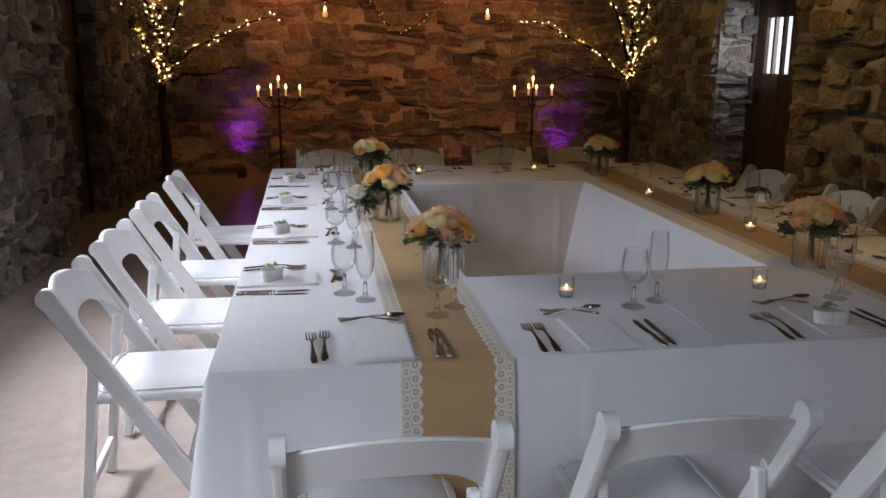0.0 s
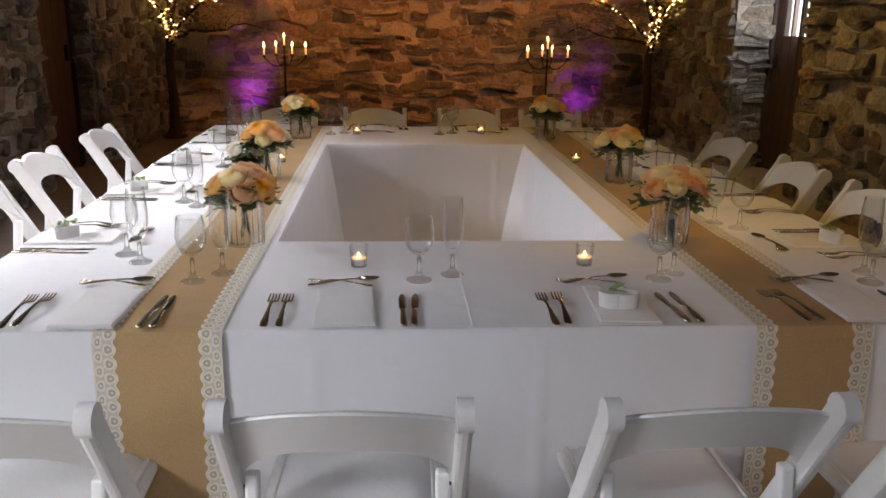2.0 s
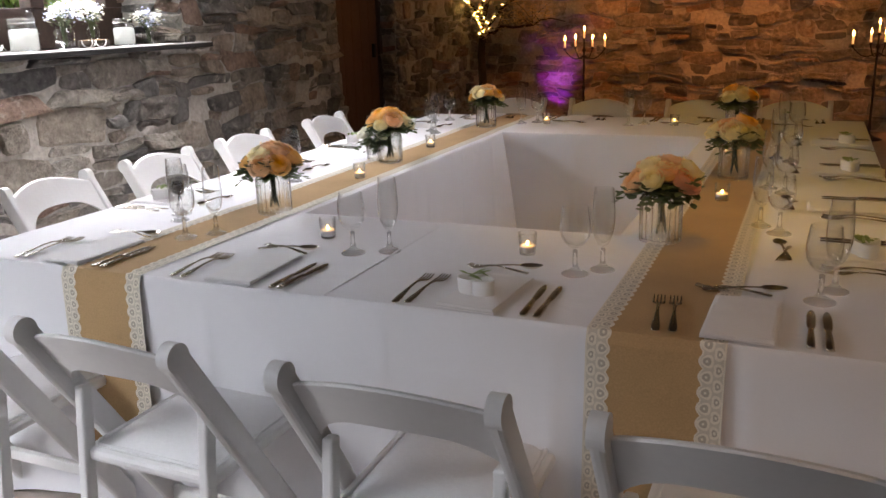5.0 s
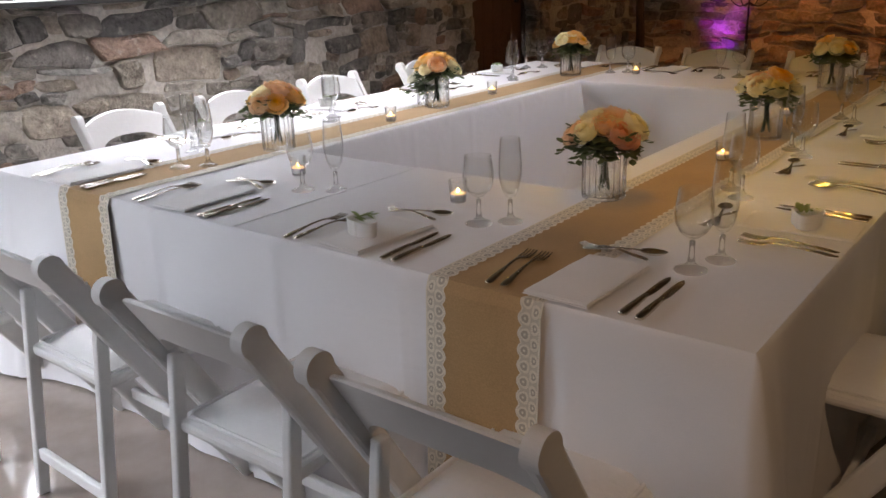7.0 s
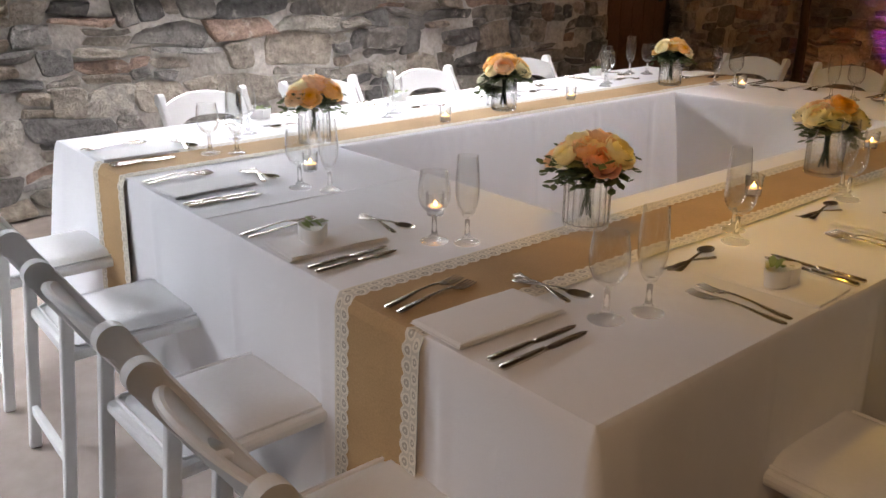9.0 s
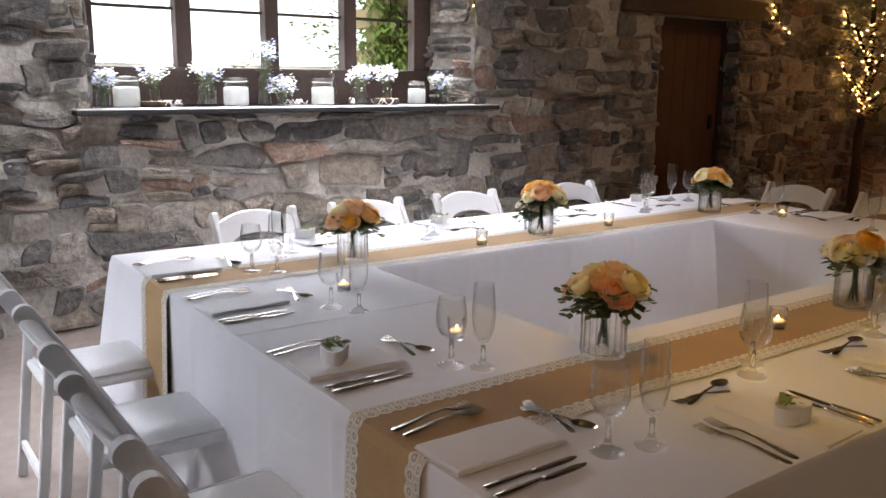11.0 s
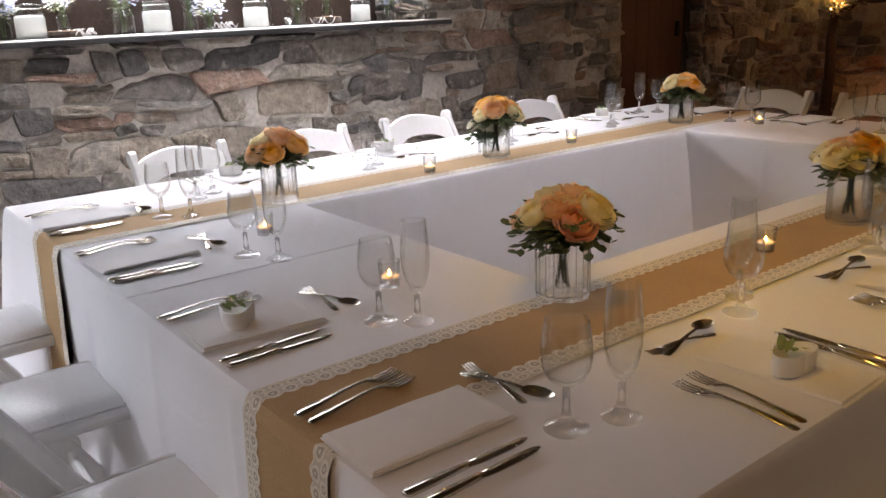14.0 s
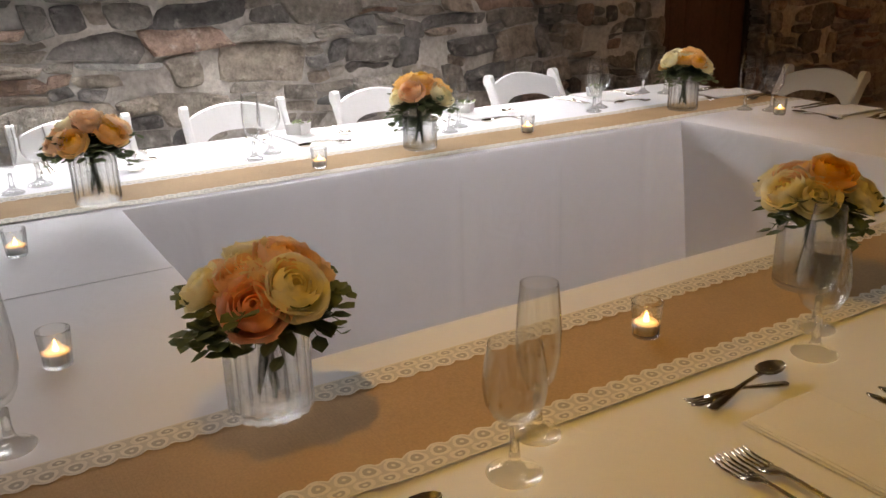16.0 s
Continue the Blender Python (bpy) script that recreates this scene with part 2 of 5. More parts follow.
def heart_deeper(m):
    """Petals are deeper in colour towards the heart of the rose."""
    n, l = m.node_tree.nodes, m.node_tree.links
    g, r = n.new("ShaderNodeVectorMath"), n.new("ShaderNodeMapRange")
    g.operation = "LENGTH"
    l.new(next(k for k in n if k.type == "TEX_COORD").outputs["Object"], g.inputs[0])
    for i, v in enumerate((0.35, 1.1, 1.2, 0.85)):
        r.inputs[1 + i].default_value = v
    l.new(g.outputs["Value"], r.inputs[0])
    l.new(r.outputs[0], next(k for k in n if k.type == "HUE_SAT").inputs["Saturation"])


for _m in (M_PEACH, M_PINK, M_CREAM, M_ORANGE):
    heart_deeper(_m)
translucent(M_GLAREFILL, 0.6)
for _m in (M_PEACH, M_PINK, M_CREAM, M_ORANGE, M_WHITEPETAL, M_BLUE):
    translucent(_m, 0.5)
for _m in (M_LEAF, M_SPRIG, M_DRYLEAF):
    translucent(_m, 0.3)
M_LOG = material("log_slice", (0.30, 0.18, 0.09), 0.8, scale=40, vary=0.3, bump=0.4)
M_PURPLE = glow("purple_lens", (0.5, 0.05, 1.0), 6)
M_GRAVEL = material("garden_gravel", (0.5, 0.5, 0.46), 0.9, scale=20, vary=0.3)


def burlap_material():
    """Coarse jute: threads run both ways as stretched noise."""
    m = material("burlap", (0.43, 0.28, 0.135), 0.9, scale=260, vary=0.2, bump=0.12, second=4)
    n, l = m.node_tree.nodes, m.node_tree.links
    tc = next(k for k in n if k.type == "TEX_COORD")
    add = n.new("ShaderNodeMath")
    for i, stretch in enumerate(((420, 30, 30), (30, 420, 420))):
        mp, t = n.new("ShaderNodeMapping"), n.new("ShaderNodeTexNoise")
        mp.inputs["Scale"].default_value = stretch
        t.inputs["Scale"].default_value, t.inputs["Detail"].default_value = 1, 2
        l.new(tc.outputs["Object"], mp.inputs[0])
        l.new(mp.outputs[0], t.inputs["Vector"])
        l.new(t.outputs[0], add.inputs[i])
    l.new(add.outputs[0], next(k for k in n if k.type == "BUMP").inputs["Height"])
    return m


M_BURLAP = burlap_material()


def lace_material():
    """Cotton lace: two rows of oval loops in a thin net, corded along both edges; u runs along it in metres, v across."""
    m = material("cotton_lace", (0.72, 0.67, 0.57), 0.85, scale=300, vary=0.1, bump=0.3)
    n, l = m.node_tree.nodes, m.node_tree.links

    def op(kind, a, b=0.0):
        k = n.new("ShaderNodeMath")
        k.operation = kind
        for i, q in enumerate((a, b)):
            if isinstance(q, float):
                k.inputs[i].default_value = q
            else:
                l.new(q, k.inputs[i])
        return k.outputs[0]

    sep = n.new("ShaderNodeSeparateXYZ")
    l.new(n.new("ShaderNodeUVMap").outputs[0], sep.inputs[0])
    u, v = sep.outputs[0], sep.outputs[1]
    cover = op("MAXIMUM", op("LESS_THAN", v, 0.07), op("GREATER_THAN", v, 0.93))
    holes = None
    for row, shift, ring, rx in ((0.68, 0.0, 0.0098, 0.85), (0.27, 0.5, 0.0078, 0.7)):
        x = op("MULTIPLY", op("SUBTRACT", op("FRACT", op("ADD", op("MULTIPLY", u, 1 / 0.034), shift)), 0.5), 0.034 * rx)
        y = op("MULTIPLY", op("SUBTRACT", v, row), 0.048)
        d = op("SQRT", op("ADD", op("MULTIPLY", x, x), op("MULTIPLY", y, y)))
        cover = op("MAXIMUM", cover, op("LESS_THAN", op("ABSOLUTE", op("SUBTRACT", d, ring)), 0.0022))
        cover = op("MAXIMUM", cover, op("LESS_THAN", d, 0.0024))
        hole = op("LESS_THAN", d, ring)
        holes = hole if holes is None else op("MAXIMUM", holes, hole)
    net = op("SUBTRACT", 0.80, op("MULTIPLY", holes, 0.20))
    l.new(op("MAXIMUM", cover, net), n["Principled BSDF"].inputs["Alpha"])
    return m


M_LACE = lace_material()


# ---- building helpers ----
def finish(name, bm, mat, smooth=False):
    me = bpy.data.meshes.new(name)
    bm.normal_update()
    bm.to_mesh(me)
    bm.free()
    me.materials.append(mat)
    if smooth:
        me.polygons.foreach_set("use_smooth", [True] * len(me.polygons))
    return me


def part(name, bm, mat, parent, label="", smooth=False):
    ob = new(name, finish(name, bm, mat, smooth))
    ob.parent = parent
    return tagged(ob, label)


def thing(name, label, category, group="", at=(0, 0, 0), rz=0):
    ob = new(name)
    ob.matrix_basis = pose(*at, 0, 0, rz)
    return tagged(ob, label, category, group)


def solid(name, bm, mat, label, category="", kind="", smooth=False, group=""):
    return tagged(new(name, finish(name, bm, mat, smooth)), label, category, group, kind)


def box(bm, x0, x1, y0, y1, z0, z1, bevel=0.0):
    r = bmesh.ops.create_cube(bm, size=1, matrix=Matrix.Translation(((x0 + x1) / 2, (y0 + y1) / 2, (z0 + z1) / 2)) @ Matrix.Diagonal((x1 - x0, y1 - y0, z1 - z0, 1)))
    if bevel:
        ed = list({e for v in r["verts"] for e in v.link_edges})
        bmesh.ops.bevel(bm, geom=ed, offset=bevel, segments=2, affect="EDGES", profile=0.5)
    return bm


def beam(bm, a, b, w, d, bevel=0.006, up=(1, 0, 0)):
    """A bevelled bar from a to b: w along up, d across."""
    a, b = Vector(a), Vector(b)
    z = (b - a).normalized()
    x = (Vector(up) - z * z.dot(Vector(up))).normalized()
    m = Matrix((x, z.cross(x), z)).transposed().to_4x4()
    r = bmesh.ops.create_cube(bm, size=1, matrix=Matrix.Translation((a + b) / 2) @ m @ Matrix.Diagonal((w, d, (b - a).length, 1)))
    if bevel:
        ed = list({e for v in r["verts"] for e in v.link_edges})
        bmesh.ops.bevel(bm, geom=ed, offset=bevel, segments=2, affect="EDGES", profile=0.5)
    return bm


def lathe(bm, prof, n=20, center=(0, 0, 0), ribs=0.0, rib_n=0):
    """A turned form from (radius, height) pairs; ribs: flutes round it."""
    c = Vector(center)
    rings = []
    for r, z in prof:
        ring = []
        for i in range(n):
            a = 2 * math.pi * i / n
            k = r * (1 + (ribs * math.cos(rib_n * a) if r > 0.002 else 0))
            ring.append(bm.verts.new(c + Vector((k * math.cos(a), k * math.sin(a), z))))
        rings.append(ring)
    for p, q in zip(rings, rings[1:]):
        for i in range(n):
            bm.faces.new((p[i], p[(i + 1) % n], q[(i + 1) % n], q[i]))
    return bm


def tube(bm, pts, r0, r1, n=7):
    pts = [Vector(p) for p in pts]
    rings = []
    for i, p in enumerate(pts):
        d = (pts[min(i + 1, len(pts) - 1)] - pts[max(i - 1, 0)]).normalized()
        x = d.orthogonal().normalized()
        y = d.cross(x)
        r = r0 + (r1 - r0) * i / max(1, len(pts) - 1)
        rings.append([bm.verts.new(p + r * (math.cos(2 * math.pi * k / n) * x + math.sin(2 * math.pi * k / n) * y)) for k in range(n)])
    for p, q in zip(rings, rings[1:]):
        o = min(range(n), key=lambda s: sum((p[k].co - q[(k + s) % n].co).length for k in range(n)))
        for i in range(n):
            bm.faces.new((p[i], p[(i + 1) % n], q[(i + 1 + o) % n], q[(i + o) % n]))
    bm.faces.new(rings[0][::-1])
    bm.faces.new(rings[-1])
    return bm


def ball(bm, c, r, sub=1, squash=(1, 1, 1)):
    return bmesh.ops.create_icosphere(bm, subdivisions=sub, radius=1, matrix=Matrix.Translation(c) @ Matrix.Diagonal((r * squash[0], r * squash[1], r * squash[2], 1)))


# ---- the room ----
XW, XE, YN, YS, ZC = -1.66, 4.50, 8.80, -5.2, 3.3
rng = random.Random(5)

bm = bmesh.new()
box(bm, XW - 1, XE + 1.2, YS - 0.6, YN + 0.6, -0.2, 0)
solid("floor", bm, M_FLOOR, "smooth polished brown-grey screed floor", "floor", "structure")
bm = bmesh.new()
box(bm, XW - 1, XE + 1.2, YS - 0.6, YN + 0.6, ZC, ZC + 0.15)
for k in range(8):
    y = YS + 0.9 + k * 1.75
    box(bm, XW, XE, y, y + 0.2, ZC - 0.22, ZC)
solid("ceiling", bm, M_CEIL, "dark timber ceiling with heavy beams", "ceiling", "structure")

WIN = (0.33, 3.10, 1.275, 2.62)  # window opening in the west wall: y0 y1 z0 z1
DOORW = (5.19, 6.37, 0.0, 2.04)
DOORE = (5.05, 6.50, 0.0, 2.15)


def wall_core(name, label, spans, box_of):
    bm = bmesh.new()
    for s in spans:
        box(bm, *box_of(*s))
    return solid(name, bm, M_MORTAR, label, "wall", "structure")


west = wall_core("wall_west", "grey and brown rubble stone wall with lime mortar and a deep window", [
    (YS - 0.6, WIN[0], 0, ZC), (WIN[0], WIN[1], 0, WIN[2]), (WIN[0], WIN[1], WIN[3], ZC), (WIN[1], DOORW[0], 0, ZC),
    (DOORW[0], DOORW[1], DOORW[3], ZC), (DOORW[1], YN, 0, ZC)], lambda a, b, c, d: (XW - 0.55, XW, a, b, c, d))
east = wall_core("wall_east", "rough rubble stone wall with a doorway", [
    (YS - 0.6, DOORE[0], 0, ZC), (DOORE[0], DOORE[1], DOORE[3], ZC), (DOORE[1], YN, 0, ZC)], lambda a, b, c, d: (XE, XE + 0.55, a, b, c, d))
north = wall_core("wall_north", "rough rubble stone wall lit amber and purple", [(XW - 0.55, XE + 0.55, 0, ZC)], lambda a, b, c, d: (a, b, YN, YN + 0.5, c, d))
wall_core("wall_south", "plain rendered stone wall behind the guests", [(XW - 0.55, XE + 0.55, 0, ZC)], lambda a, b, c, d: (a, b, YS - 0.5, YS, c, d))


def unit_stone(r):
    """An angular rubble block in a unit square: broken corners, uneven sides and a rough, nearly flat face."""
    out = []
    lean, taper = r.uniform(-0.20, 0.20), r.uniform(-0.25, 0.25)
    blunt = r.choice((0.10, 0.15, 0.24))
    corners = ((-0.5, -0.5), (0.5, -0.5), (0.5, 0.5), (-0.5, 0.5))
    cut = [(r.uniform(0.03, blunt * 1.25), r.uniform(0.03, blunt)) for _ in corners]
    for k, (cx, cy) in enumerate(corners):
        nx, ny = corners[(k + 1) % 4]
        ca, cb = cut[k], cut[(k + 1) % 4]
        if k % 2 == 0:
            d = 1 if nx > cx else -1
            side = [(cx + d * ca[0], cy), (r.uniform(-0.16, 0.16), cy + math.copysign(r.uniform(-0.05, 0.06), cy)), (nx - d * cb[0], ny)]
        else:
            d = 1 if ny > cy else -1
            side = [(cx, cy + d * ca[1]), (cx + math.copysign(r.uniform(-0.04, 0.05), cx), r.uniform(-0.12, 0.12)), (nx, ny - d * cb[1])]
        out += [(x + lean * y + r.uniform(-0.015, 0.015), y * (1 + taper * x)) for x, y in side]
    n = len(out)
    tx, ty = r.uniform(-0.5, 0.5), r.uniform(-0.9, 0.4)
    v = [(x, y, -0.8) for x, y in out] + [(x * 0.985, y * 0.975, 0.72 + tx * x + ty * y + r.uniform(-0.15, 0.15)) for x, y in out]
    v += [(x * 0.93, y * 0.89, 0.95 + tx * x + ty * y + r.uniform(-0.15, 0.15)) for x, y in out]
    v += [(x * 0.45, y * 0.45, 1.05 + tx * x + ty * y + r.uniform(-0.3, 0.3)) for x, y in out[::3]]
    f = []
    for k in (0, n):
        f += [(k + i, k + (i + 1) % n, k + n + (i + 1) % n, k + n + i) for i in range(n)]
    for g in range(4):
        i = 2 * n + 3 * g
        c, d = 3 * n + g, 3 * n + (g + 1) % 4
        f += [(i, i + 1, c), (i + 1, i + 2, d, c), (i + 2, 2 * n + (3 * g + 3) % n, d)]
    f.append((3 * n, 3 * n + 1, 3 * n + 2, 3 * n + 3))
    return v, f


STONES = [unit_stone(rng) for _ in range(90)]


def rubble(parent, origin, u, normal, width, height, holes, near, r):
    """Random rubble: uneven bands cut into stones; near(u, v) picks those that are parts of their own."""
    u, w, nrm = Vector(u), Vector((0, 0, 1)), Vector(normal)
    org = Vector(origin)
    verts, faces, count = [], [], 0
    z = 0.0
    while z < height:
        band = r.choice((r.uniform(0.05, 0.08), r.uniform(0.09, 0.15), r.uniform(0.13, 0.21)))
        x = -r.uniform(0, 0.3)
        while x < width:
            wd = r.choice((r.uniform(0.10, 0.2), r.uniform(0.2, 0.36), r.uniform(0.30, 0.50)))
            cuts = [0, 1]
            if band > 0.12 and r.random() < 0.42:
                cuts = [0, r.uniform(0.32, 0.68), 1]
            if band > 0.17 and r.random() < 0.3:
                cuts = [0, r.uniform(0.25, 0.4), r.uniform(0.58, 0.75), 1]
            for a, b in zip(cuts, cuts[1:]):
                parts_x = [0, 1] if wd < 0.3 or r.random() < 0.62 else [0, r.uniform(0.35, 0.65), 1]
                for c, d in zip(parts_x, parts_x[1:]):
                    x0, x1, z0, z1 = x + wd * c, x + wd * d, z + band * a, z + band * b
                    z0, z1 = z0 + r.uniform(-0.012, 0.012), z1 + r.uniform(-0.012, 0.012)
                    x0, x1, z0, z1 = max(x0, 0), min(x1, width), max(z0, 0), min(z1, height)
                    for h0, h1, g0, g1 in holes:
                        if x1 > h0 and x0 < h1 and z1 > g0 and z0 < g1:
                            opts = [(h0 - x0, "l"), (x1 - h1, "r"), (g0 - z0, "b"), (z1 - g1, "t")]
                            best, side = max(opts)
                            if side == "l":
                                x1 = h0
                            elif side == "r":
                                x0 = h1
                            elif side == "b":
                                z1 = g0
                            else:
                                z0 = g1
                    if x1 - x0 < 0.05 or z1 - z0 < 0.035:
                        continue
                    v, f = STONES[r.randrange(len(STONES))]
                    fx, fy = r.choice((-1, 1)), r.choice((-1, 1))
                    cx, cz, proud = (x0 + x1) / 2, (z0 + z1) / 2, r.choice((0.016, 0.028, 0.040, 0.058)) * r.uniform(0.8, 1.3)
                    slope, shrink = r.uniform(-0.09, 0.09), r.uniform(0.94, 1.02)
                    pts = []
                    for px, pz, pn in v:
                        a, b = cx + fx * px * (x1 - x0 - 0.010) * shrink, cz + fy * pz * (z1 - z0 - 0.007) * shrink + slope * px * (x1 - x0)
                        gap = min([max(h0 - a, a - h1, g0 - b, b - g1) for h0, h1, g0, g1 in holes] + [a, width - a, b])
                        k = min(1, max(0, gap) / 0.14)
                        n1, n2 = noise.noise_vector((a * 2.6, b * 3.4, width)), noise.noise_vector((a * 7, b * 9, width + 5))
                        pts.append(org + u * (a + k * (0.075 * n1.x + 0.026 * n2.x)) + w * (b + k * (0.062 * n1.y + 0.020 * n2.y)) + nrm * pn * proud)
                    if fx * fy < 0:
                        f = [q[::-1] for q in f]
                    if near(cx, cz) and count < 300:
                        mid = org + u * cx + w * cz
                        me = bpy.data.meshes.new("stone")
                        me.from_pydata([q - mid for q in pts], [], f)
                        me.materials.append(M_STONE)
                        ob = new("stone", me)
                        ob.parent = parent
                        ob.matrix_basis = Matrix.Translation(mid)
                        count += 1
                    else:
                        o = len(verts)
                        verts += pts
                        faces += [tuple(o + i for i in q) for q in f]
            x += wd
        z += band
    # rough lime pointing between the stones
    sv, sf, nx, nz = [], [], max(2, int(width / 0.045)), max(2, int(height / 0.045))
    for i in range(nx + 1):
        for j in range(nz + 1):
            a, b = width * i / nx, height * j / nz
            rise = 0.006 + 0.022 * noise.noise((a * 5, b * 6, width)) + 0.010 * noise.noise((a * 15, b * 17, width + 3))
            sv.append(org + u * a + w * b + nrm * max(0.002, rise))
    for i in range(nx):
        for j in range(nz):
            a0, a1, b0, b1 = width * i / nx, width * (i + 1) / nx, height * j / nz, height * (j + 1) / nz
            if not any(a1 > h0 and a0 < h1 and b1 > g0 and b0 < g1 for h0, h1, g0, g1 in holes):
                k = i * (nz + 1) + j
                sf.append((k, k + nz + 1, k + nz + 2, k + 1))
    me = bpy.data.meshes.new("lime_pointing")
    me.from_pydata(sv, [], sf)
    me.materials.append(M_MORTAR)
    new("lime_pointing", me).parent = parent
    me = bpy.data.meshes.new("rubble_facing")
    me.from_pydata(verts, [], faces)
    me.materials.append(M_RUBBLE)
    ob = new("rubble_facing", me)
    ob.parent = parent
    tagged(ob, kind="stuff")


def build_rubble():
    r = random.Random(11)
    rubble(west, (XW, YS, 0), (0, 1, 0), (1, 0, 0), YN - YS, ZC,
           [(WIN[0] - YS, WIN[1] - YS, WIN[2] - 0.04, WIN[3]), (DOORW[0] - YS - 0.0, DOORW[1] - YS, -1, DOORW[3] + 0.2)],
           lambda a, b: -0.3 < a + YS < 5.2 and 0.35 < b < 1.75, r)
    rubble(north, (XE, YN, 0), (-1, 0, 0), (0, -1, 0), XE - XW, ZC, [], lambda a, b: b < 2.3, r)
    rubble(east, (XE, YN, 0), (0, -1, 0), (-1, 0, 0), YN - YS, ZC, [(YN - DOORE[1], YN - DOORE[0], -1, DOORE[3])],
           lambda a, b: 3.0 < YN - a < 8.8 and b < 2.2, r)
    # reveals of the window and of the two doorways
    rubble(west, (XW, WIN[1], WIN[2]), (-0.9415, -0.337, 0), (0.337, -0.9415, 0), 0.44, WIN[3] - WIN[2], [], lambda a, b: True, r)
    rubble(west, (XW - 0.42, WIN[0], WIN[2]), (1, 0, 0), (0, 1, 0), 0.42, WIN[3] - WIN[2], [], lambda a, b: True, r)
    rubble(west, (XW, DOORW[1], 0), (-1, 0, 0), (0, -1, 0), 0.2, DOORW[3], [], lambda a, b: True, r)
    rubble(east, (XE + 0.45, DOORE[1], 0), (-1, 0, 0), (0, -1, 0), 0.45, DOORE[3], [], lambda a, b: True, r)


build_rubble()


def plank_door(name, label, y0, y1, z1, x, face, wood, slits=()):
    """A boarded door in a heavy frame, in the plane x; slits: (y0, y1, z0, z1) openings left between boards."""
    d = tagged(new(name), label, "door", kind="structure")
    d.matrix_basis = pose(x, y0, 0)
    w = y1 - y0
    for a, b, c, e in ((0, 0.07, 0, z1), (w - 0.07, w, 0, z1), (0.07, w - 0.07, z1 - 0.08, z1)):
        bm = bmesh.new()
        box(bm, -0.05, 0.05, a, b, c, e, 0.006)
        part("frame", bm, M_DARKWOOD, d)
    n = round((w - 0.14) / 0.164)
    bw = (w - 0.14) / n
    for i in range(n):
        a = 0.07 + i * bw
        holes = [s for s in slits if s[0] == i]
        spans = [(0.01, z1 - 0.08)]
        if holes:
            _, h0, h1 = holes[0]
            spans = [(0.01, h0), (h1, z1 - 0.08)]
        for c, e in spans:
            bm = bmesh.new()
            box(bm, -0.02, 0.02, a + 0.002, a + bw - 0.002, c, e, 0.004)
            part("board", bm, wood, d)
        if holes:
            for side in (a + 0.002, a + bw - 0.020):
                bm = bmesh.new()
                box(bm, -0.018, 0.018, side, side + 0.018, spans[0][1], spans[1][0])
                part("glazing_bar", bm, M_DARKWOOD, d)
    bm = bmesh.new()
    box(bm, face * 0.02, face * 0.05, w - 0.2, w - 0.16, 1.0, 1.14, 0.004)
    part("latch", bm, M_IRON, d, "black iron latch")
    return d


plank_door("door_1", "dark brown boarded wooden door, shut", DOORW[0], DOORW[1], DOORW[3], XW - 0.2, 1, M_DOORWOOD)
# door_2 takes the darkest wood so its boards show as a backlit silhouette
plank_door("door_2", "boarded door coloured as a dark silhouette, with three glazed slits, shut", DOORE[0], DOORE[1], DOORE[3], XE + 0.40, -1, M_DARKWOOD, [(4, 1.31, 1.86), (5, 1.31, 1.86), (6, 1.31, 1.86)])
bm = bmesh.new()
box(bm, XW - 0.3, XW + 0.07, DOORW[0] - 0.55, DOORW[1] + 0.5, DOORW[3] + 0.005, DOORW[3] + 0.19, 0.012)
solid("door_lintel", bm, M_DARKWOOD, "heavy dark timber lintel over the door", "lintel", "structure")

# splayed side of the window reveal
bm = bmesh.new()
for z in (WIN[2], WIN[3]):
    for p in ((XW, WIN[1]), (XW - 0.43, WIN[1] - 0.154), (XW - 0.43, WIN[1])):
        bm.verts.new((*p, z))
bm.verts.ensure_lookup_table()
for f in ((0, 1, 2), (5, 4, 3), (0, 3, 4, 1), (1, 4, 5, 2), (2, 5, 3, 0)):
    bm.faces.new([bm.verts[i] for i in f])
bmesh.ops.recalc_face_normals(bm, faces=bm.faces)
part("reveal", bm, M_MORTAR, west)

# window
window = tagged(new("window_1"), "four-light window with dark wooden frames", "window", kind="structure")
wx, wy0, wy1, wz0, wz1 = XW - 0.42, WIN[0] + 0.01, WIN[1] - 0.01, WIN[2], WIN[3]
for a, b, c, e in ((wy0, wy1, wz0, wz0 + 0.245), (wy0, wy1, wz1 - 0.07, wz1), (wy0, wy0 + 0.13, wz0 + 0.245, wz1 - 0.07), (wy1 - 0.29, wy1 - 0.14, wz0 + 0.245, wz1 - 0.07)):
    bm = bmesh.new()
    box(bm, wx - 0.04, wx + 0.05, a, b, c, e, 0.006)
    part("window_frame", bm, M_DARKWOOD, window)
cuts = [wy0 + 0.13, 1.02, 1.63, 2.24, wy1 - 0.29]
for y in cuts[1:-1]:
    bm = bmesh.new()
    box(bm, wx - 0.04, wx + 0.06, y - 0.05, y + 0.05, wz0 + 0.245, wz1 - 0.07, 0.006)
    part("mullion", bm, M_DARKWOOD, window)
for i, (a, b) in enumerate(zip(cuts, cuts[1:])):
    a, b = a + (0.05 if i else 0), b - (0.05 if i < 3 else 0)
    bm = bmesh.new()
    box(bm, wx - 0.012, wx + 0.012, a, b, 1.877, 1.897)
    part("glazing_bar", bm, M_DARKWOOD, window)
    bm = bmesh.new()
    box(bm, wx - 0.004, wx + 0.002, a, b, wz0 + 0.245, wz1 - 0.07)
    part("pane", bm, M_PANE, window).visible_shadow = False
bm = bmesh.new()
box(bm, XW - 0.38, XW + 0.13, WIN[0] - 0.1, WIN[1] + 0.15, WIN[2] - 0.036, WIN[2] - 0.006, 0.006)
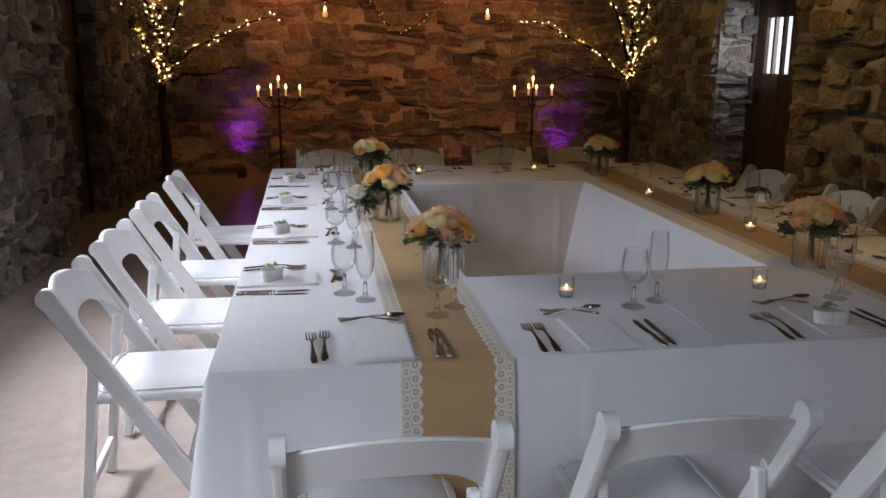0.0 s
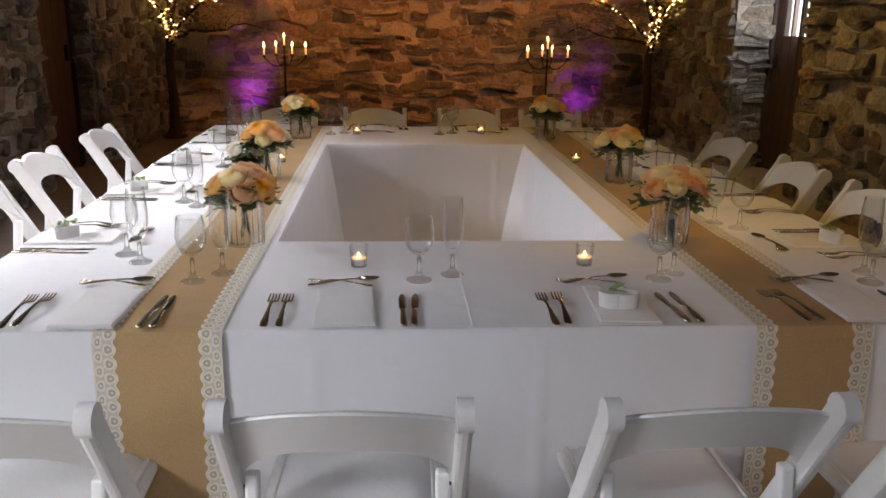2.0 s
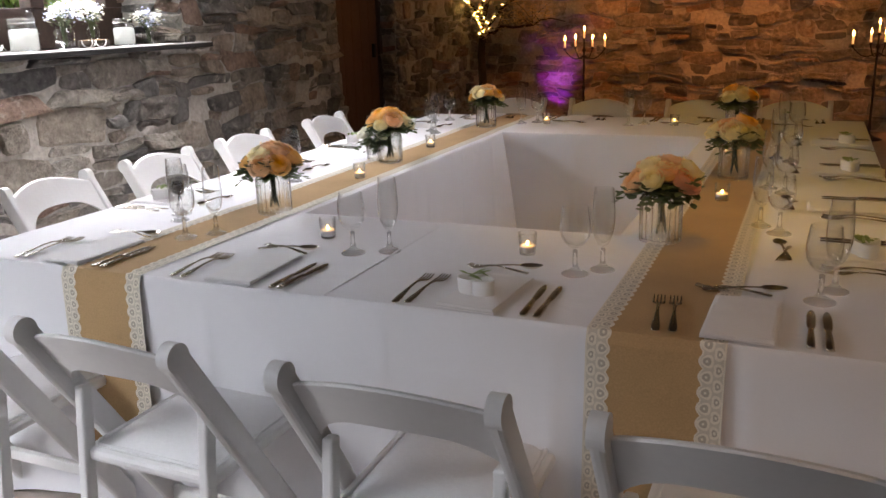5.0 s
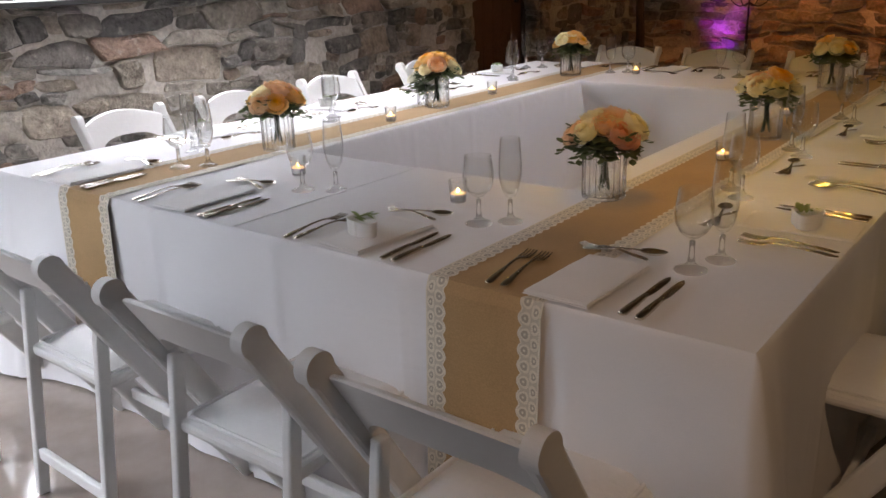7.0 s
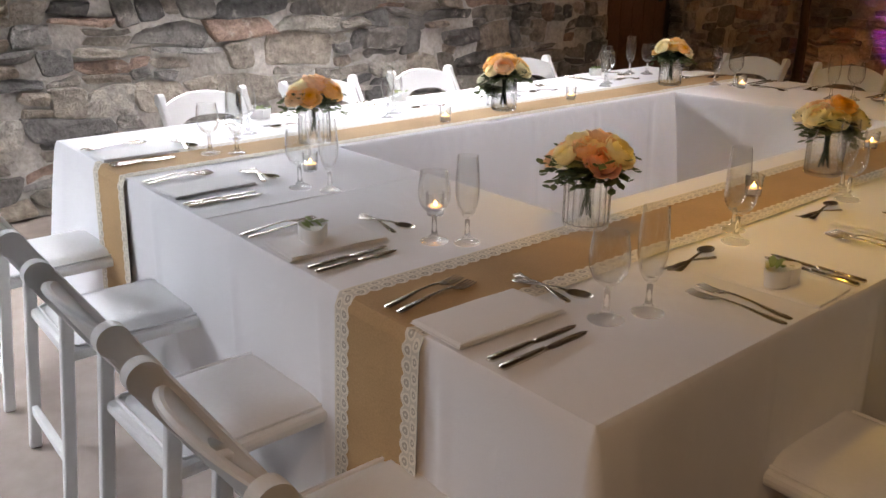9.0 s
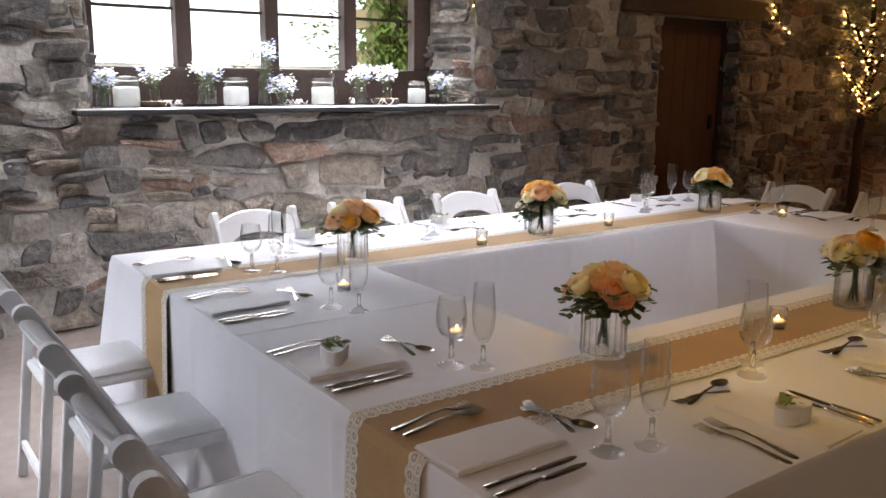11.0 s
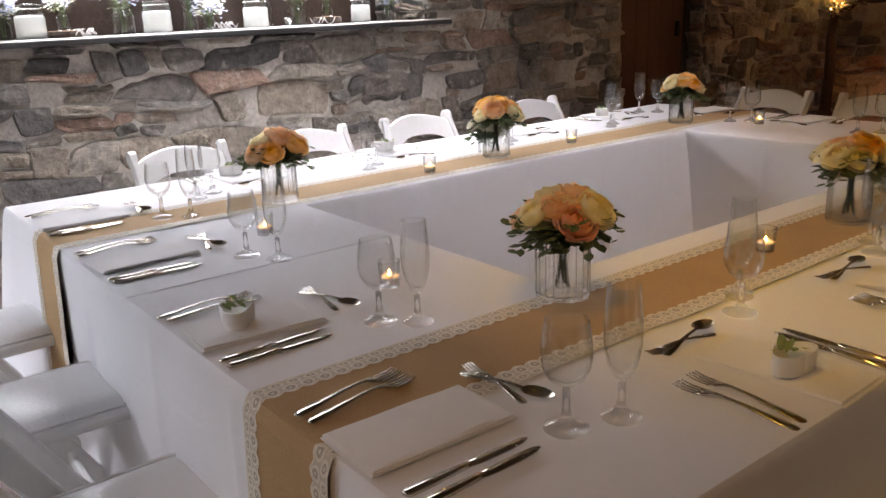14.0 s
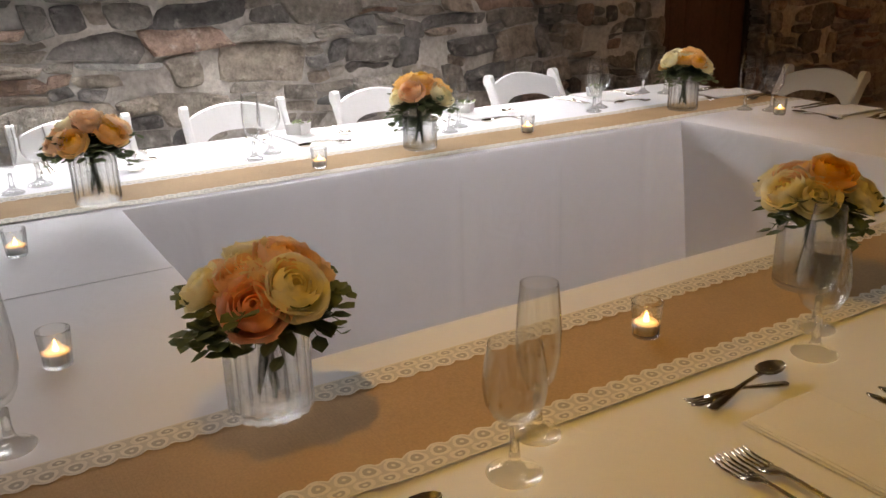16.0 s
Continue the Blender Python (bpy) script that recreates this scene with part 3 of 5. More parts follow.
sill = solid("window_sill", bm, M_SLATE, "dark slate window sill, its top coloured pale for window light", "sill", "structure")
# thin pale sheet paints the window's light onto the slate
bm = bmesh.new()
box(bm, XW - 0.38, XW + 0.124, WIN[0] - 0.09, WIN[1] + 0.14, WIN[2] - 0.0058, WIN[2], 0.002)
part("sill_top", bm, M_LITSILL, sill, "sill top coloured pale as if lit by the window")

# ---- the tables ----
TX, TY, TH = 2.638, 3.60, 0.75  # outer width and length of the ring of tables
HX0, HX1, HY0, HY1 = 0.757, 1.860, 0.763, 2.833  # the open middle


def folding_table(x0, x1, y0, y1, label):
    t = thing("trestle_table", label, "table", "tables in a ring", ((x0 + x1) / 2, (y0 + y1) / 2, 0))
    hx, hy = (x1 - x0) / 2 - 0.02, (y1 - y0) / 2 - 0.02
    bm = bmesh.new()
    box(bm, -hx, hx, -hy, hy, 0.715, 0.745, 0.006)
    part("tabletop", bm, M_RESIN, t)
    for sx in (-1, 1):
        for sy in (-1, 1):
            bm = bmesh.new()
            tube(bm, [(sx * (hx - 0.09), sy * (hy - 0.09), 0), (sx * (hx - 0.09), sy * (hy - 0.09), 0.715)], 0.015, 0.015)
            part("leg", bm, M_TIN, t)


for a in ((0, TX / 2, 0, HY0), (TX / 2, TX, 0, HY0), (0, HX0, HY0, HY1), (HX1, TX, HY0, HY1), (0, TX / 2, HY1, TY), (TX / 2, TX, HY1, TY)):
    folding_table(*a, "white folding table hidden under a floor-length cloth")


def skirt(bm, path, z, r, amp=0.6, flare=0.11, ends=(0.0, 0.0), side=1, bottom=0.012):
    """A hanging drop of cloth along a path of corners, folding more towards its hem."""
    cols = []
    pts = [Vector(p) for p in path]
    s = 0.0
    total = sum((b - a).length for a, b in zip(pts, pts[1:]))
    corner_s = []
    for k, (a, b) in enumerate(zip(pts, pts[1:])):
        d = (b - a).normalized()
        nrm = Vector((d.y, -d.x)) * side
        n = max(2, int((b - a).length / 0.016))
        for i in range(n + 1):
            cols.append([a + (b - a) * i / n, nrm, s + (b - a).length * i / n])
        s += (b - a).length
        if k < len(pts) - 2:
            d2 = (pts[k + 2] - b).normalized()
            n2 = Vector((d2.y, -d2.x)) * side
            corner_s.append(s)
            for i in range(1, 6):
                cols.append([b, (nrm * (6 - i) + n2 * i).normalized(), s])
    ph = [r.uniform(0, 6.28) for _ in range(4)]
    f1, f2 = r.uniform(5, 8), r.uniform(15, 21)
    rows = [0.0, 0.006, 0.016, 0.04, 0.09, 0.18, 0.3, 0.44, 0.58, 0.72, 0.86, 1.0]
    grid = []
    for p, nrm, q in cols:
        line = []
        fl = sum(flare * math.exp(-((q - c) / 0.16) ** 2) for c in corner_s)
        fl += ends[0] * math.exp(-(q / 0.14) ** 2) + ends[1] * math.exp(-((q - total) / 0.14) ** 2)
        for d in rows:
            off = 0.007 * min(1, math.sqrt(d * 30)) + d * amp * (0.016 + 0.012 * math.sin(q * f1 + ph[0]) + 0.007 * math.sin(q * f2 + ph[1] + 2 * d) + 0.003 * math.sin(q * 41 + ph[2]))
            off += fl * d ** 0.9 + 0.0075 * min(1, d * 8) * max(0, 1 - abs((q + ph[3] * 0.05) % 0.42 - 0.21) / 0.018)
            line.append(bm.verts.new((p.x + nrm.x * off, p.y + nrm.y * off, z - d * (z - bottom))))
        grid.append(line)
    for a, b in zip(grid, grid[1:]):
        for i in range(len(rows) - 1):
            q = (a[i], b[i], b[i + 1], a[i + 1])
            bm.faces.new(q if side > 0 else q[::-1])


def tablecloth(label, x0, x1, y0, y1, z, skirts, seed):
    r = random.Random(seed)
    bm = bmesh.new()
    nx, ny = max(2, int((x1 - x0) / 0.06)), max(2, int((y1 - y0) / 0.06))
    g = [[bm.verts.new((x0 + (x1 - x0) * i / nx, y0 + (y1 - y0) * j / ny,
                        z + (0.0014 * noise.noise((i * 0.22 + seed, j * 0.22, 0.3)) if 0 < i < nx and 0 < j < ny else 0))) for j in range(ny + 1)] for i in range(nx + 1)]
    for i in range(nx):
        for j in range(ny):
            bm.faces.new((g[i][j], g[i + 1][j], g[i + 1][j + 1], g[i][j + 1]))
    for s in skirts:
        skirt(bm, s[0], z, r, **s[1])
    return solid("tablecloth", bm, M_CLOTH, label, "tablecloth", smooth=True, group="white tablecloths")


MX = 1.305


def hem(cloth, pts):
    """A stitched hem along the open edge of a cloth."""
    bm = bmesh.new()
    for a, b in zip(pts, pts[1:]):
        beam(bm, a, b, 0.006, 0.0014, 0.0, up=(1, 0, 0))
    part("hem", bm, M_CLOTH, cloth)


tablecloth("white linen tablecloth draped over the tables by the window", 0, HX0, HY0 - 0.02, HY1 + 0.02, TH,
           [([(0, HY1 + 0.02), (0, HY0 - 0.02)], dict(side=-1)), ([(HX0, HY0), (HX0, HY1)], dict(ends=(0, 0.10)))], 1)
tablecloth("white linen tablecloth draped over the warm-lit side tables", HX1, TX, HY0 - 0.02, HY1 + 0.02, TH,
           [([(TX, HY0 - 0.02), (TX, HY1 + 0.02)], dict()), ([(HX1, HY1), (HX1, HY0)], dict(ends=(0.14, 0)))], 2)
tablecloth("white linen tablecloth with a sharp corner hanging to the floor", 0, MX, 0, HY0, TH + 0.0025,
           [([(0, HY0), (0, 0), (MX, 0)], dict(amp=0.65)), ([(MX, HY0), (HX0, HY0)], dict(amp=0.5))], 3)
lapped = tablecloth("white linen tablecloth lapped over the next one, hanging to the floor", MX - 0.01, TX, 0, HY0, TH + 0.005,
           [([(MX - 0.01, 0), (TX, 0), (TX, HY0)], dict(amp=0.62)), ([(HX1, HY0), (MX - 0.01, HY0)], dict(amp=0.5))], 4)
hem(lapped, [(MX - 0.006, 0.0, TH + 0.006), (MX - 0.006, HY0, TH + 0.006)])
tablecloth("white linen tablecloth on the far table, hanging to the floor", 0, MX + 0.02, HY1, TY, TH + 0.0025,
           [([(MX + 0.02, TY), (0, TY), (0, HY1)], dict()), ([(HX0, HY1), (MX + 0.02, HY1)], dict(amp=0.5))], 5)
tablecloth("white linen tablecloth on the far table beside its twin", MX + 0.01, TX, HY1, TY, TH + 0.005,
           [([(TX, HY1), (TX, TY), (MX + 0.01, TY)], dict()), ([(MX + 0.01, HY1), (HX1, HY1)], dict(amp=0.5))], 6)


# ---- burlap runners ----
def bed(x, y):
    """Height of the uppermost cloth at a place on the tables: the lapped cloths lie over the others."""
    return TH + (0.0 if HY0 + 0.03 < y < HY1 - 0.03 else 0.0025 if x < MX else 0.005)


def runner(label, center, z, length, hang0, hang1, along="y", half=0.142, seed=0, start=0.0):
    """A burlap runner with scalloped lace along both edges; it hangs over the table's edge at its ends."""
    t = thing("table_runner", label, "table runner", "burlap runners")
    path = []  # (distance along, height)
    for i in range(24):
        d = 1 - i / 23
        if hang0 and d > 0:
            path.append((start - 0.016 - 0.034 * d * hang0 / 0.74, z - 0.004 - d * hang0))
    n = int(length / 0.03)
    for i in range(n + 1):
        e = 0.0015 if (i == 0 and hang0) or (i == n and hang1) else 0
        on = start + length * i / n
        low = min(1, max(0, min(on - HY0, HY1 - on) / 0.05)) * (z - TH - 0.0022)
        path.append((on + (0.006 if i == n and hang1 else -0.006 if i == 0 and hang0 else 0), z - e - low))
    for i in range(1, 16):
        if hang1:
            d = i / 15
            path.append((start + length + 0.016 + 0.034 * d * hang1 / 0.74, z - 0.004 - d * hang1))
    pts, q = [], 0.0
    for i, (a, h) in enumerate(path):
        if i:
            q += math.hypot(a - path[i - 1][0], h - path[i - 1][1])
        pts.append((a, h, q))

    def place(a, off, h):
        return (center + off, a, h) if along == "y" else (a, center + off, h)

    def band(bm, lo, hi, lift, fine=False):
        prev = None
        uv, at = bm.loops.layers.uv.new("UVMap"), {}
        step = 0.006 if fine else 0.004
        count = int(q / step)
        for i in range(count + 1):
            s = q * i / count
            k = next(j for j in range(len(pts) - 1) if pts[j + 1][2] >= s - 1e-9)
            f = (s - pts[k][2]) / max(1e-9, pts[k + 1][2] - pts[k][2])
            a = pts[k][0] + f * (pts[k + 1][0] - pts[k][0])
            h = pts[k][1] + f * (pts[k + 1][1] - pts[k][1])
            wob = 0.004 * noise.noise((s * 1.7, seed, 0))
            l, u = lo(s) + wob, hi(s) + wob
            flat = start - 0.0065 < a < start + length + 0.0065
            av = a if flat else a + (-lift if a < start + length / 2 else lift)
            hv = h + lift if flat else h
            row = [bm.verts.new(place(av, l + (u - l) * j / 2, hv)) for j in range(3)]
            at.update({w: (s, j / 2) for j, w in enumerate(row)})
            if prev:
                for j in range(2):
                    bm.faces.new((prev[j], prev[j + 1], row[j + 1], row[j]))
            prev = row
        bmesh.ops.recalc_face_normals(bm, faces=bm.faces)
        for face in bm.faces:
            for loop in face.loops:
                loop[uv].uv = at[loop.vert]

    scallop = lambda s: 0.010 * abs(math.sin(math.pi * s / 0.034)) ** 0.8  # noqa: E731
    bm = bmesh.new()
    band(bm, lambda s: -half + 0.003, lambda s: half - 0.003, 0.0)
    part("burlap_cloth", bm, M_BURLAP, t)
    for sgn in (-1, 1):
        bm = bmesh.new()
        band(bm, lambda s: sgn * half, lambda s: sgn * (half - 0.043 - scallop(s)), 0.0013, True)
        part("lace_trim", bm, M_LACE, t, "cream cotton lace")
    return t


runner("tan burlap runner with cream lace edges hanging over the table front", 0.592, TH + 0.0048, TY, 0.56, 0.4, seed=1)
runner("tan burlap runner with cream lace edges along the warm-lit table", 2.096, TH + 0.0072, TY, 0.56, 0.4, seed=2)


# ---- chairs ----
def folding_chair():
    c = thing("folding_chair", "white resin folding chair with an arched back and padded seat", "chair", "chairs round the tables")
    zt, yt, yf = 0.795, -0.27, 0.205
    for s in (-1, 1):
        bm = bmesh.new()
        x = s * 0.212
        beam(bm, (x, yf, 0.006), (x, yt + 0.006, zt - 0.02), 0.028, 0.062, 0.009)
        bmesh.ops.create_cone(bm, cap_ends=True, segments=32, radius1=0.0312, radius2=0.0312, depth=0.030,
                              matrix=Matrix.Translation((x, yt + 0.008, zt - 0.024)) @ Matrix.Rotation(math.pi / 2, 4, "Y"))
        part("front_leg", bm, M_RESIN, c)
    for s in (-1, 1):
        bm = bmesh.new()
        x = s * 0.180
        beam(bm, (x, -0.222, 0.003), (x, -0.152, 0.60), 0.026, 0.034, 0.006)
        leg = part("rear_leg", bm, M_RESIN, c)
        bm = bmesh.new()
        ball(bm, (x + s * 0.013, -0.158, 0.575), 0.005)
        part("bolt", bm, M_BOLT, leg)
    # back panel: bowed in plan, crowned above and arched below
    bm = bmesh.new()
    n = 18
    rings = []
    for i in range(n + 1):
        u = -1 + 2 * i / n
        x = 0.199 * u
        top = 0.752 + 0.044 * math.cos(u * math.pi / 2) ** 0.8
        bot = 0.690 - 0.070 * abs(u) ** 4 - 0.018 * abs(u) ** 2
        bow = -0.030 * (1 - u * u)
        ring = []
        for z, dy in ((bot, -0.009), (bot, 0.009), (top - 0.004, 0.009), (top, 0.004), (top, -0.004), (top - 0.004, -0.009)):
            yc = yt + 0.006 + (zt - z) * (yf - yt) / zt
            ring.append(bm.verts.new((x, yc + bow + dy, z)))
        rings.append(ring)
    for p, q in zip(rings, rings[1:]):
        for k in range(6):
            bm.faces.new((p[k], q[k], q[(k + 1) % 6], p[(k + 1) % 6]))
    bm.faces.new(rings[0])
    bm.faces.new(rings[-1][::-1])
    bmesh.ops.recalc_face_normals(bm, faces=bm.faces)
    part("backrest", bm, M_RESIN, c)
    # seat: a frame with rounded corners and a soft pad
    bm = bmesh.new()
    box(bm, -0.192, 0.192, -0.175, 0.235, 0.415, 0.448, 0.012)
    part("seat_frame", bm, M_RESIN, c)
    bm = bmesh.new()
    m, rows = 14, []
    for i in range(m + 1):
        row = []
        for j in range(m + 1):
            u, v = -1 + 2 * i / m, -1 + 2 * j / m
            e = max(abs(u), abs(v))
            k = 1 - 0.10 * (u * v) ** 4
            h = 0.026 * (1 - e ** 6) - 0.006 * math.exp(-(u * u + v * v) * 2)
            row.append(bm.verts.new((0.170 * u * k, 0.03 + 0.182 * v * k, 0.4485 + h)))
        rows.append(row)
    for i in range(m):
        for j in range(m):
            bm.faces.new((rows[i][j], rows[i + 1][j], rows[i + 1][j + 1], rows[i][j + 1]))
    pad = part("seat_pad", bm, M_PAD, c, "white vinyl pad", smooth=True)
    bm = bmesh.new()
    tube(bm, [(x, y, 0.452) for x, y in ((-0.155, -0.153), (0.155, -0.153), (0.17, -0.138), (0.17, 0.198), (0.155, 0.213), (-0.155, 0.213), (-0.17, 0.198), (-0.17, -0.138), (-0.155, -0.153))], 0.005, 0.005, 6)
    part("piping", bm, M_PAD, pad)
    for y, z, h in ((-0.208, 0.13, 0.034),):
        bm = bmesh.new()
        box(bm, -0.167, 0.167, y - 0.010, y + 0.010, z - h / 2, z + h / 2, 0.005)
        part("rear_stretcher", bm, M_RESIN, c)
    bm = bmesh.new()
    zz = 0.17
    yy = yf + (yt - yf) * zz / zt
    box(bm, -0.198, 0.198, yy - 0.010, yy + 0.010, zz - 0.018, zz + 0.018, 0.005)
    part("front_stretcher", bm, M_RESIN, c)
    return c


chair = folding_chair()
SEATS = []
for i, x in enumerate((0.385, 1.03, 1.70, 2.30)):
    SEATS.append((x, -0.20 + (0, 0.004, -0.003, -0.008)[i], (0.5, -1.0, 1.2, 0.0)[i]))
for i, y in enumerate((0.835, 1.485, 2.18, 3.04)):
    SEATS.append((-0.275, y, -90 + (1, -1, 0.5, 2)[i]))
for i, y in enumerate((0.72, 1.35, 2.03, 2.84)):
    SEATS.append((2.80, y, 90 + (0, 1, -2, 3)[i]))
for i, x in enumerate((0.37, 1.0, 1.67, 2.27)):
    SEATS.append((x, 4.00, 180 + (1, 0, -1, 1)[i]))
chair.matrix_basis = pose(SEATS[0][0], SEATS[0][1], 0, 0, 0, SEATS[0][2])
for x, y, a in SEATS[1:]:
    copy_thing(chair, pose(x, y, 0, 0, 0, a))


# ---- place settings ----
def strip(bm, rows, thick=0.0022):
    """A flat forged form along y from (y, half width, height) rows."""
    rings = []
    for y, w, z in rows:
        rings.append([bm.verts.new(p) for p in ((-w, y, z), (w, y, z), (w * 0.8, y, z + thick), (-w * 0.8, y, z + thick))])
    for p, q in zip(rings, rings[1:]):
        for k in range(4):
            bm.faces.new((p[k], p[(k + 1) % 4], q[(k + 1) % 4], q[k]))
    bm.faces.new(rings[0][::-1])
    bm.faces.new(rings[-1])


HANDLE = [(-0.095, 0.004, 0.001), (-0.09, 0.0085, 0.001), (-0.07, 0.0088, 0.003), (-0.04, 0.006, 0.006), (-0.01, 0.0036, 0.009), (0.02, 0.0032, 0.010)]


def fork_mesh(k=1.0):
    bm = bmesh.new()
    strip(bm, [(y * k, w * k, z) for y, w, z in HANDLE + [(0.035, 0.005, 0.009), (0.045, 0.0105, 0.006), (0.06, 0.0125, 0.003)]])
    for i in range(4):
        x = (-0.0105 + 0.007 * i) * k
        rings = []
        for y, w, z in ((0.058, 0.0022, 0.003), (0.08, 0.0018, 0.0025), (0.098, 0.0010, 0.006)):
            rings.append([bm.verts.new(p) for p in ((x - w, y * k, z), (x + w, y * k, z), (x + w, y * k, z + 0.002), (x - w, y * k, z + 0.002))])
        for p, q in zip(rings, rings[1:]):
            for j in range(4):
                bm.faces.new((p[j], p[(j + 1) % 4], q[(j + 1) % 4], q[j]))
        bm.faces.new(rings[-1])
    return bm


def knife_mesh():
    bm = bmesh.new()
    strip(bm, [(-0.112, 0.004, 0.0005), (-0.107, 0.009, 0.0005), (-0.06, 0.0085, 0.0005), (-0.015, 0.006, 0.0008), (0.0, 0.0055, 0.0008)], 0.0055)
    strip(bm, [(-0.002, 0.0065, 0.0015), (0.02, 0.0095, 0.0015), (0.075, 0.010, 0.0015), (0.10, 0.0075, 0.0015), (0.112, 0.002, 0.0015)], 0.0016)
    return bm


def spoon_mesh():
    bm = bmesh.new()
    strip(bm, HANDLE + [(0.036, 0.004, 0.009)])
    n, m, g = 12, 5, []
    for j in range(m + 1):
        k = j / m
        ring = []
        for i in range(n):
            a = 2 * math.pi * i / n
            ring.append(bm.verts.new((0.019 * k * math.sin(a) * (1 - 0.12 * math.cos(a)), 0.064 + 0.031 * k * math.cos(a), 0.001 + 0.010 * k ** 2.2)))
        g.append(ring)
    for p, q in zip(g, g[1:]):
        for i in range(n):
            bm.faces.new((p[i], p[(i + 1) % n], q[(i + 1) % n], q[i]))
    bmesh.ops.remove_doubles(bm, verts=bm.verts, dist=1e-5)
    return bm


def napkin_mesh(seed):
    """A folded square: four stacked layers show at its sides, the top is soft."""
    r = random.Random(seed)
    bm = bmesh.new()
    n = 12
    m = 4 * n

    def edge(i):
        k, f = divmod(i, n)
        f = -1 + 2 * f / n
        return ((f, -1), (1, f), (-f, 1), (-1, -f))[k]

    rings = []
    for k in range(4):
        z = 0.0005 + k * 0.0020
        e, ox, oy = 0.095 - 0.0012 * k + r.uniform(-0.0015, 0.0015), r.uniform(-0.002, 0.002), r.uniform(-0.002, 0.002)
        for dz, de in ((0.0002, -0.0012), (0.0007, 0), (0.0013, 0), (0.0018, -0.0010)):
            ring = []
            for i in range(m):
                x, y = edge(i)
                wob = 0.0012 * noise.noise((x * 2 + seed, y * 2, k))
                ring.append(bm.verts.new((0.76 * (e + de + wob) * x + ox, 1.40 * (e + de + wob) * y + oy, z + dz + (0.003 * noise.noise((x * 1.3, y * 1.3, seed)) * k / 3))))
            rings.append(ring)
    for p, q in zip(rings, rings[1:]):
        for i in range(m):
            bm.faces.new((p[i], p[(i + 1) % m], q[(i + 1) % m], q[i]))
    prev = rings[-1]
    for s in (0.9, 0.7, 0.45, 0.2):
        ring = [bm.verts.new((v.co.x * s, v.co.y * s, 0.0084 + 0.0022 * (1 - s) + 0.0014 * noise.noise((v.co.x * s * 22 + seed, v.co.y * s * 22, 1)))) for v in rings[-1]]
        for i in range(m):
            bm.faces.new((prev[i], prev[(i + 1) % m], ring[(i + 1) % m], ring[i]))
        prev = ring
    bm.faces.new(prev)
    return bm


WINE = [(0.0005, 0.004), (0.034, 0.001), (0.0358, 0.003), (0.031, 0.0065), (0.016, 0.0125), (0.0085, 0.020), (0.0060, 0.038), (0.0062, 0.066), (0.013, 0.074), (0.028, 0.086),
        (0.0370, 0.103), (0.0395, 0.122), (0.0380, 0.145), (0.0335, 0.1740), (0.0331, 0.1768), (0.0328, 0.1772), (0.0323, 0.1772), (0.0320, 0.1768), (0.0324, 0.174), (0.0368, 0.145), (0.0383, 0.122), (0.0358, 0.104), (0.0267, 0.0885), (0.010, 0.079), (0.0005, 0.078)]
FLUTE = [(0.0005, 0.004), (0.031, 0.001), (0.0328, 0.003), (0.028, 0.0065), (0.015, 0.0125), (0.0082, 0.020), (0.0058, 0.036), (0.0062, 0.060), (0.013, 0.071), (0.023, 0.090),
         (0.0290, 0.120), (0.0298, 0.150), (0.0275, 0.186), (0.0250, 0.214), (0.0248, 0.2166), (0.0245, 0.2170), (0.0240, 0.2170), (0.0237, 0.2166), (0.0239, 0.214), (0.0264, 0.186), (0.0287, 0.150), (0.0279, 0.120), (0.0217, 0.093), (0.010, 0.077), (0.0005, 0.076)]


def rod_leaf(bm, base, tip, w, bend=0.2):
    """A small pointed leaf blade, folded along its rib."""
    a, b = Vector(base), Vector(tip)
    d = b - a
    x = d.cross(Vector((0, 0, 1)))
    x = x.normalized() if x.length > 1e-6 else Vector((1, 0, 0))
    up = x.cross(d).normalized()
    L = d.length
    lift = up * bend * L * 0.3
    lo, hi = a + d * 0.30 + lift * 0.8, a + d * 0.68 + lift
    v = [bm.verts.new(p) for p in (a, lo + x * w * 0.85, hi + x * w * 0.9, b, hi - x * w * 0.9, lo - x * w * 0.85, lo - up * w * 0.3, hi - up * w * 0.3)]
    for f in ((0, 1, 6), (1, 2, 7, 6), (2, 3, 7), (3, 4, 7), (4, 5, 6, 7), (5, 0, 6)):
        bm.faces.new([v[i] for i in f])


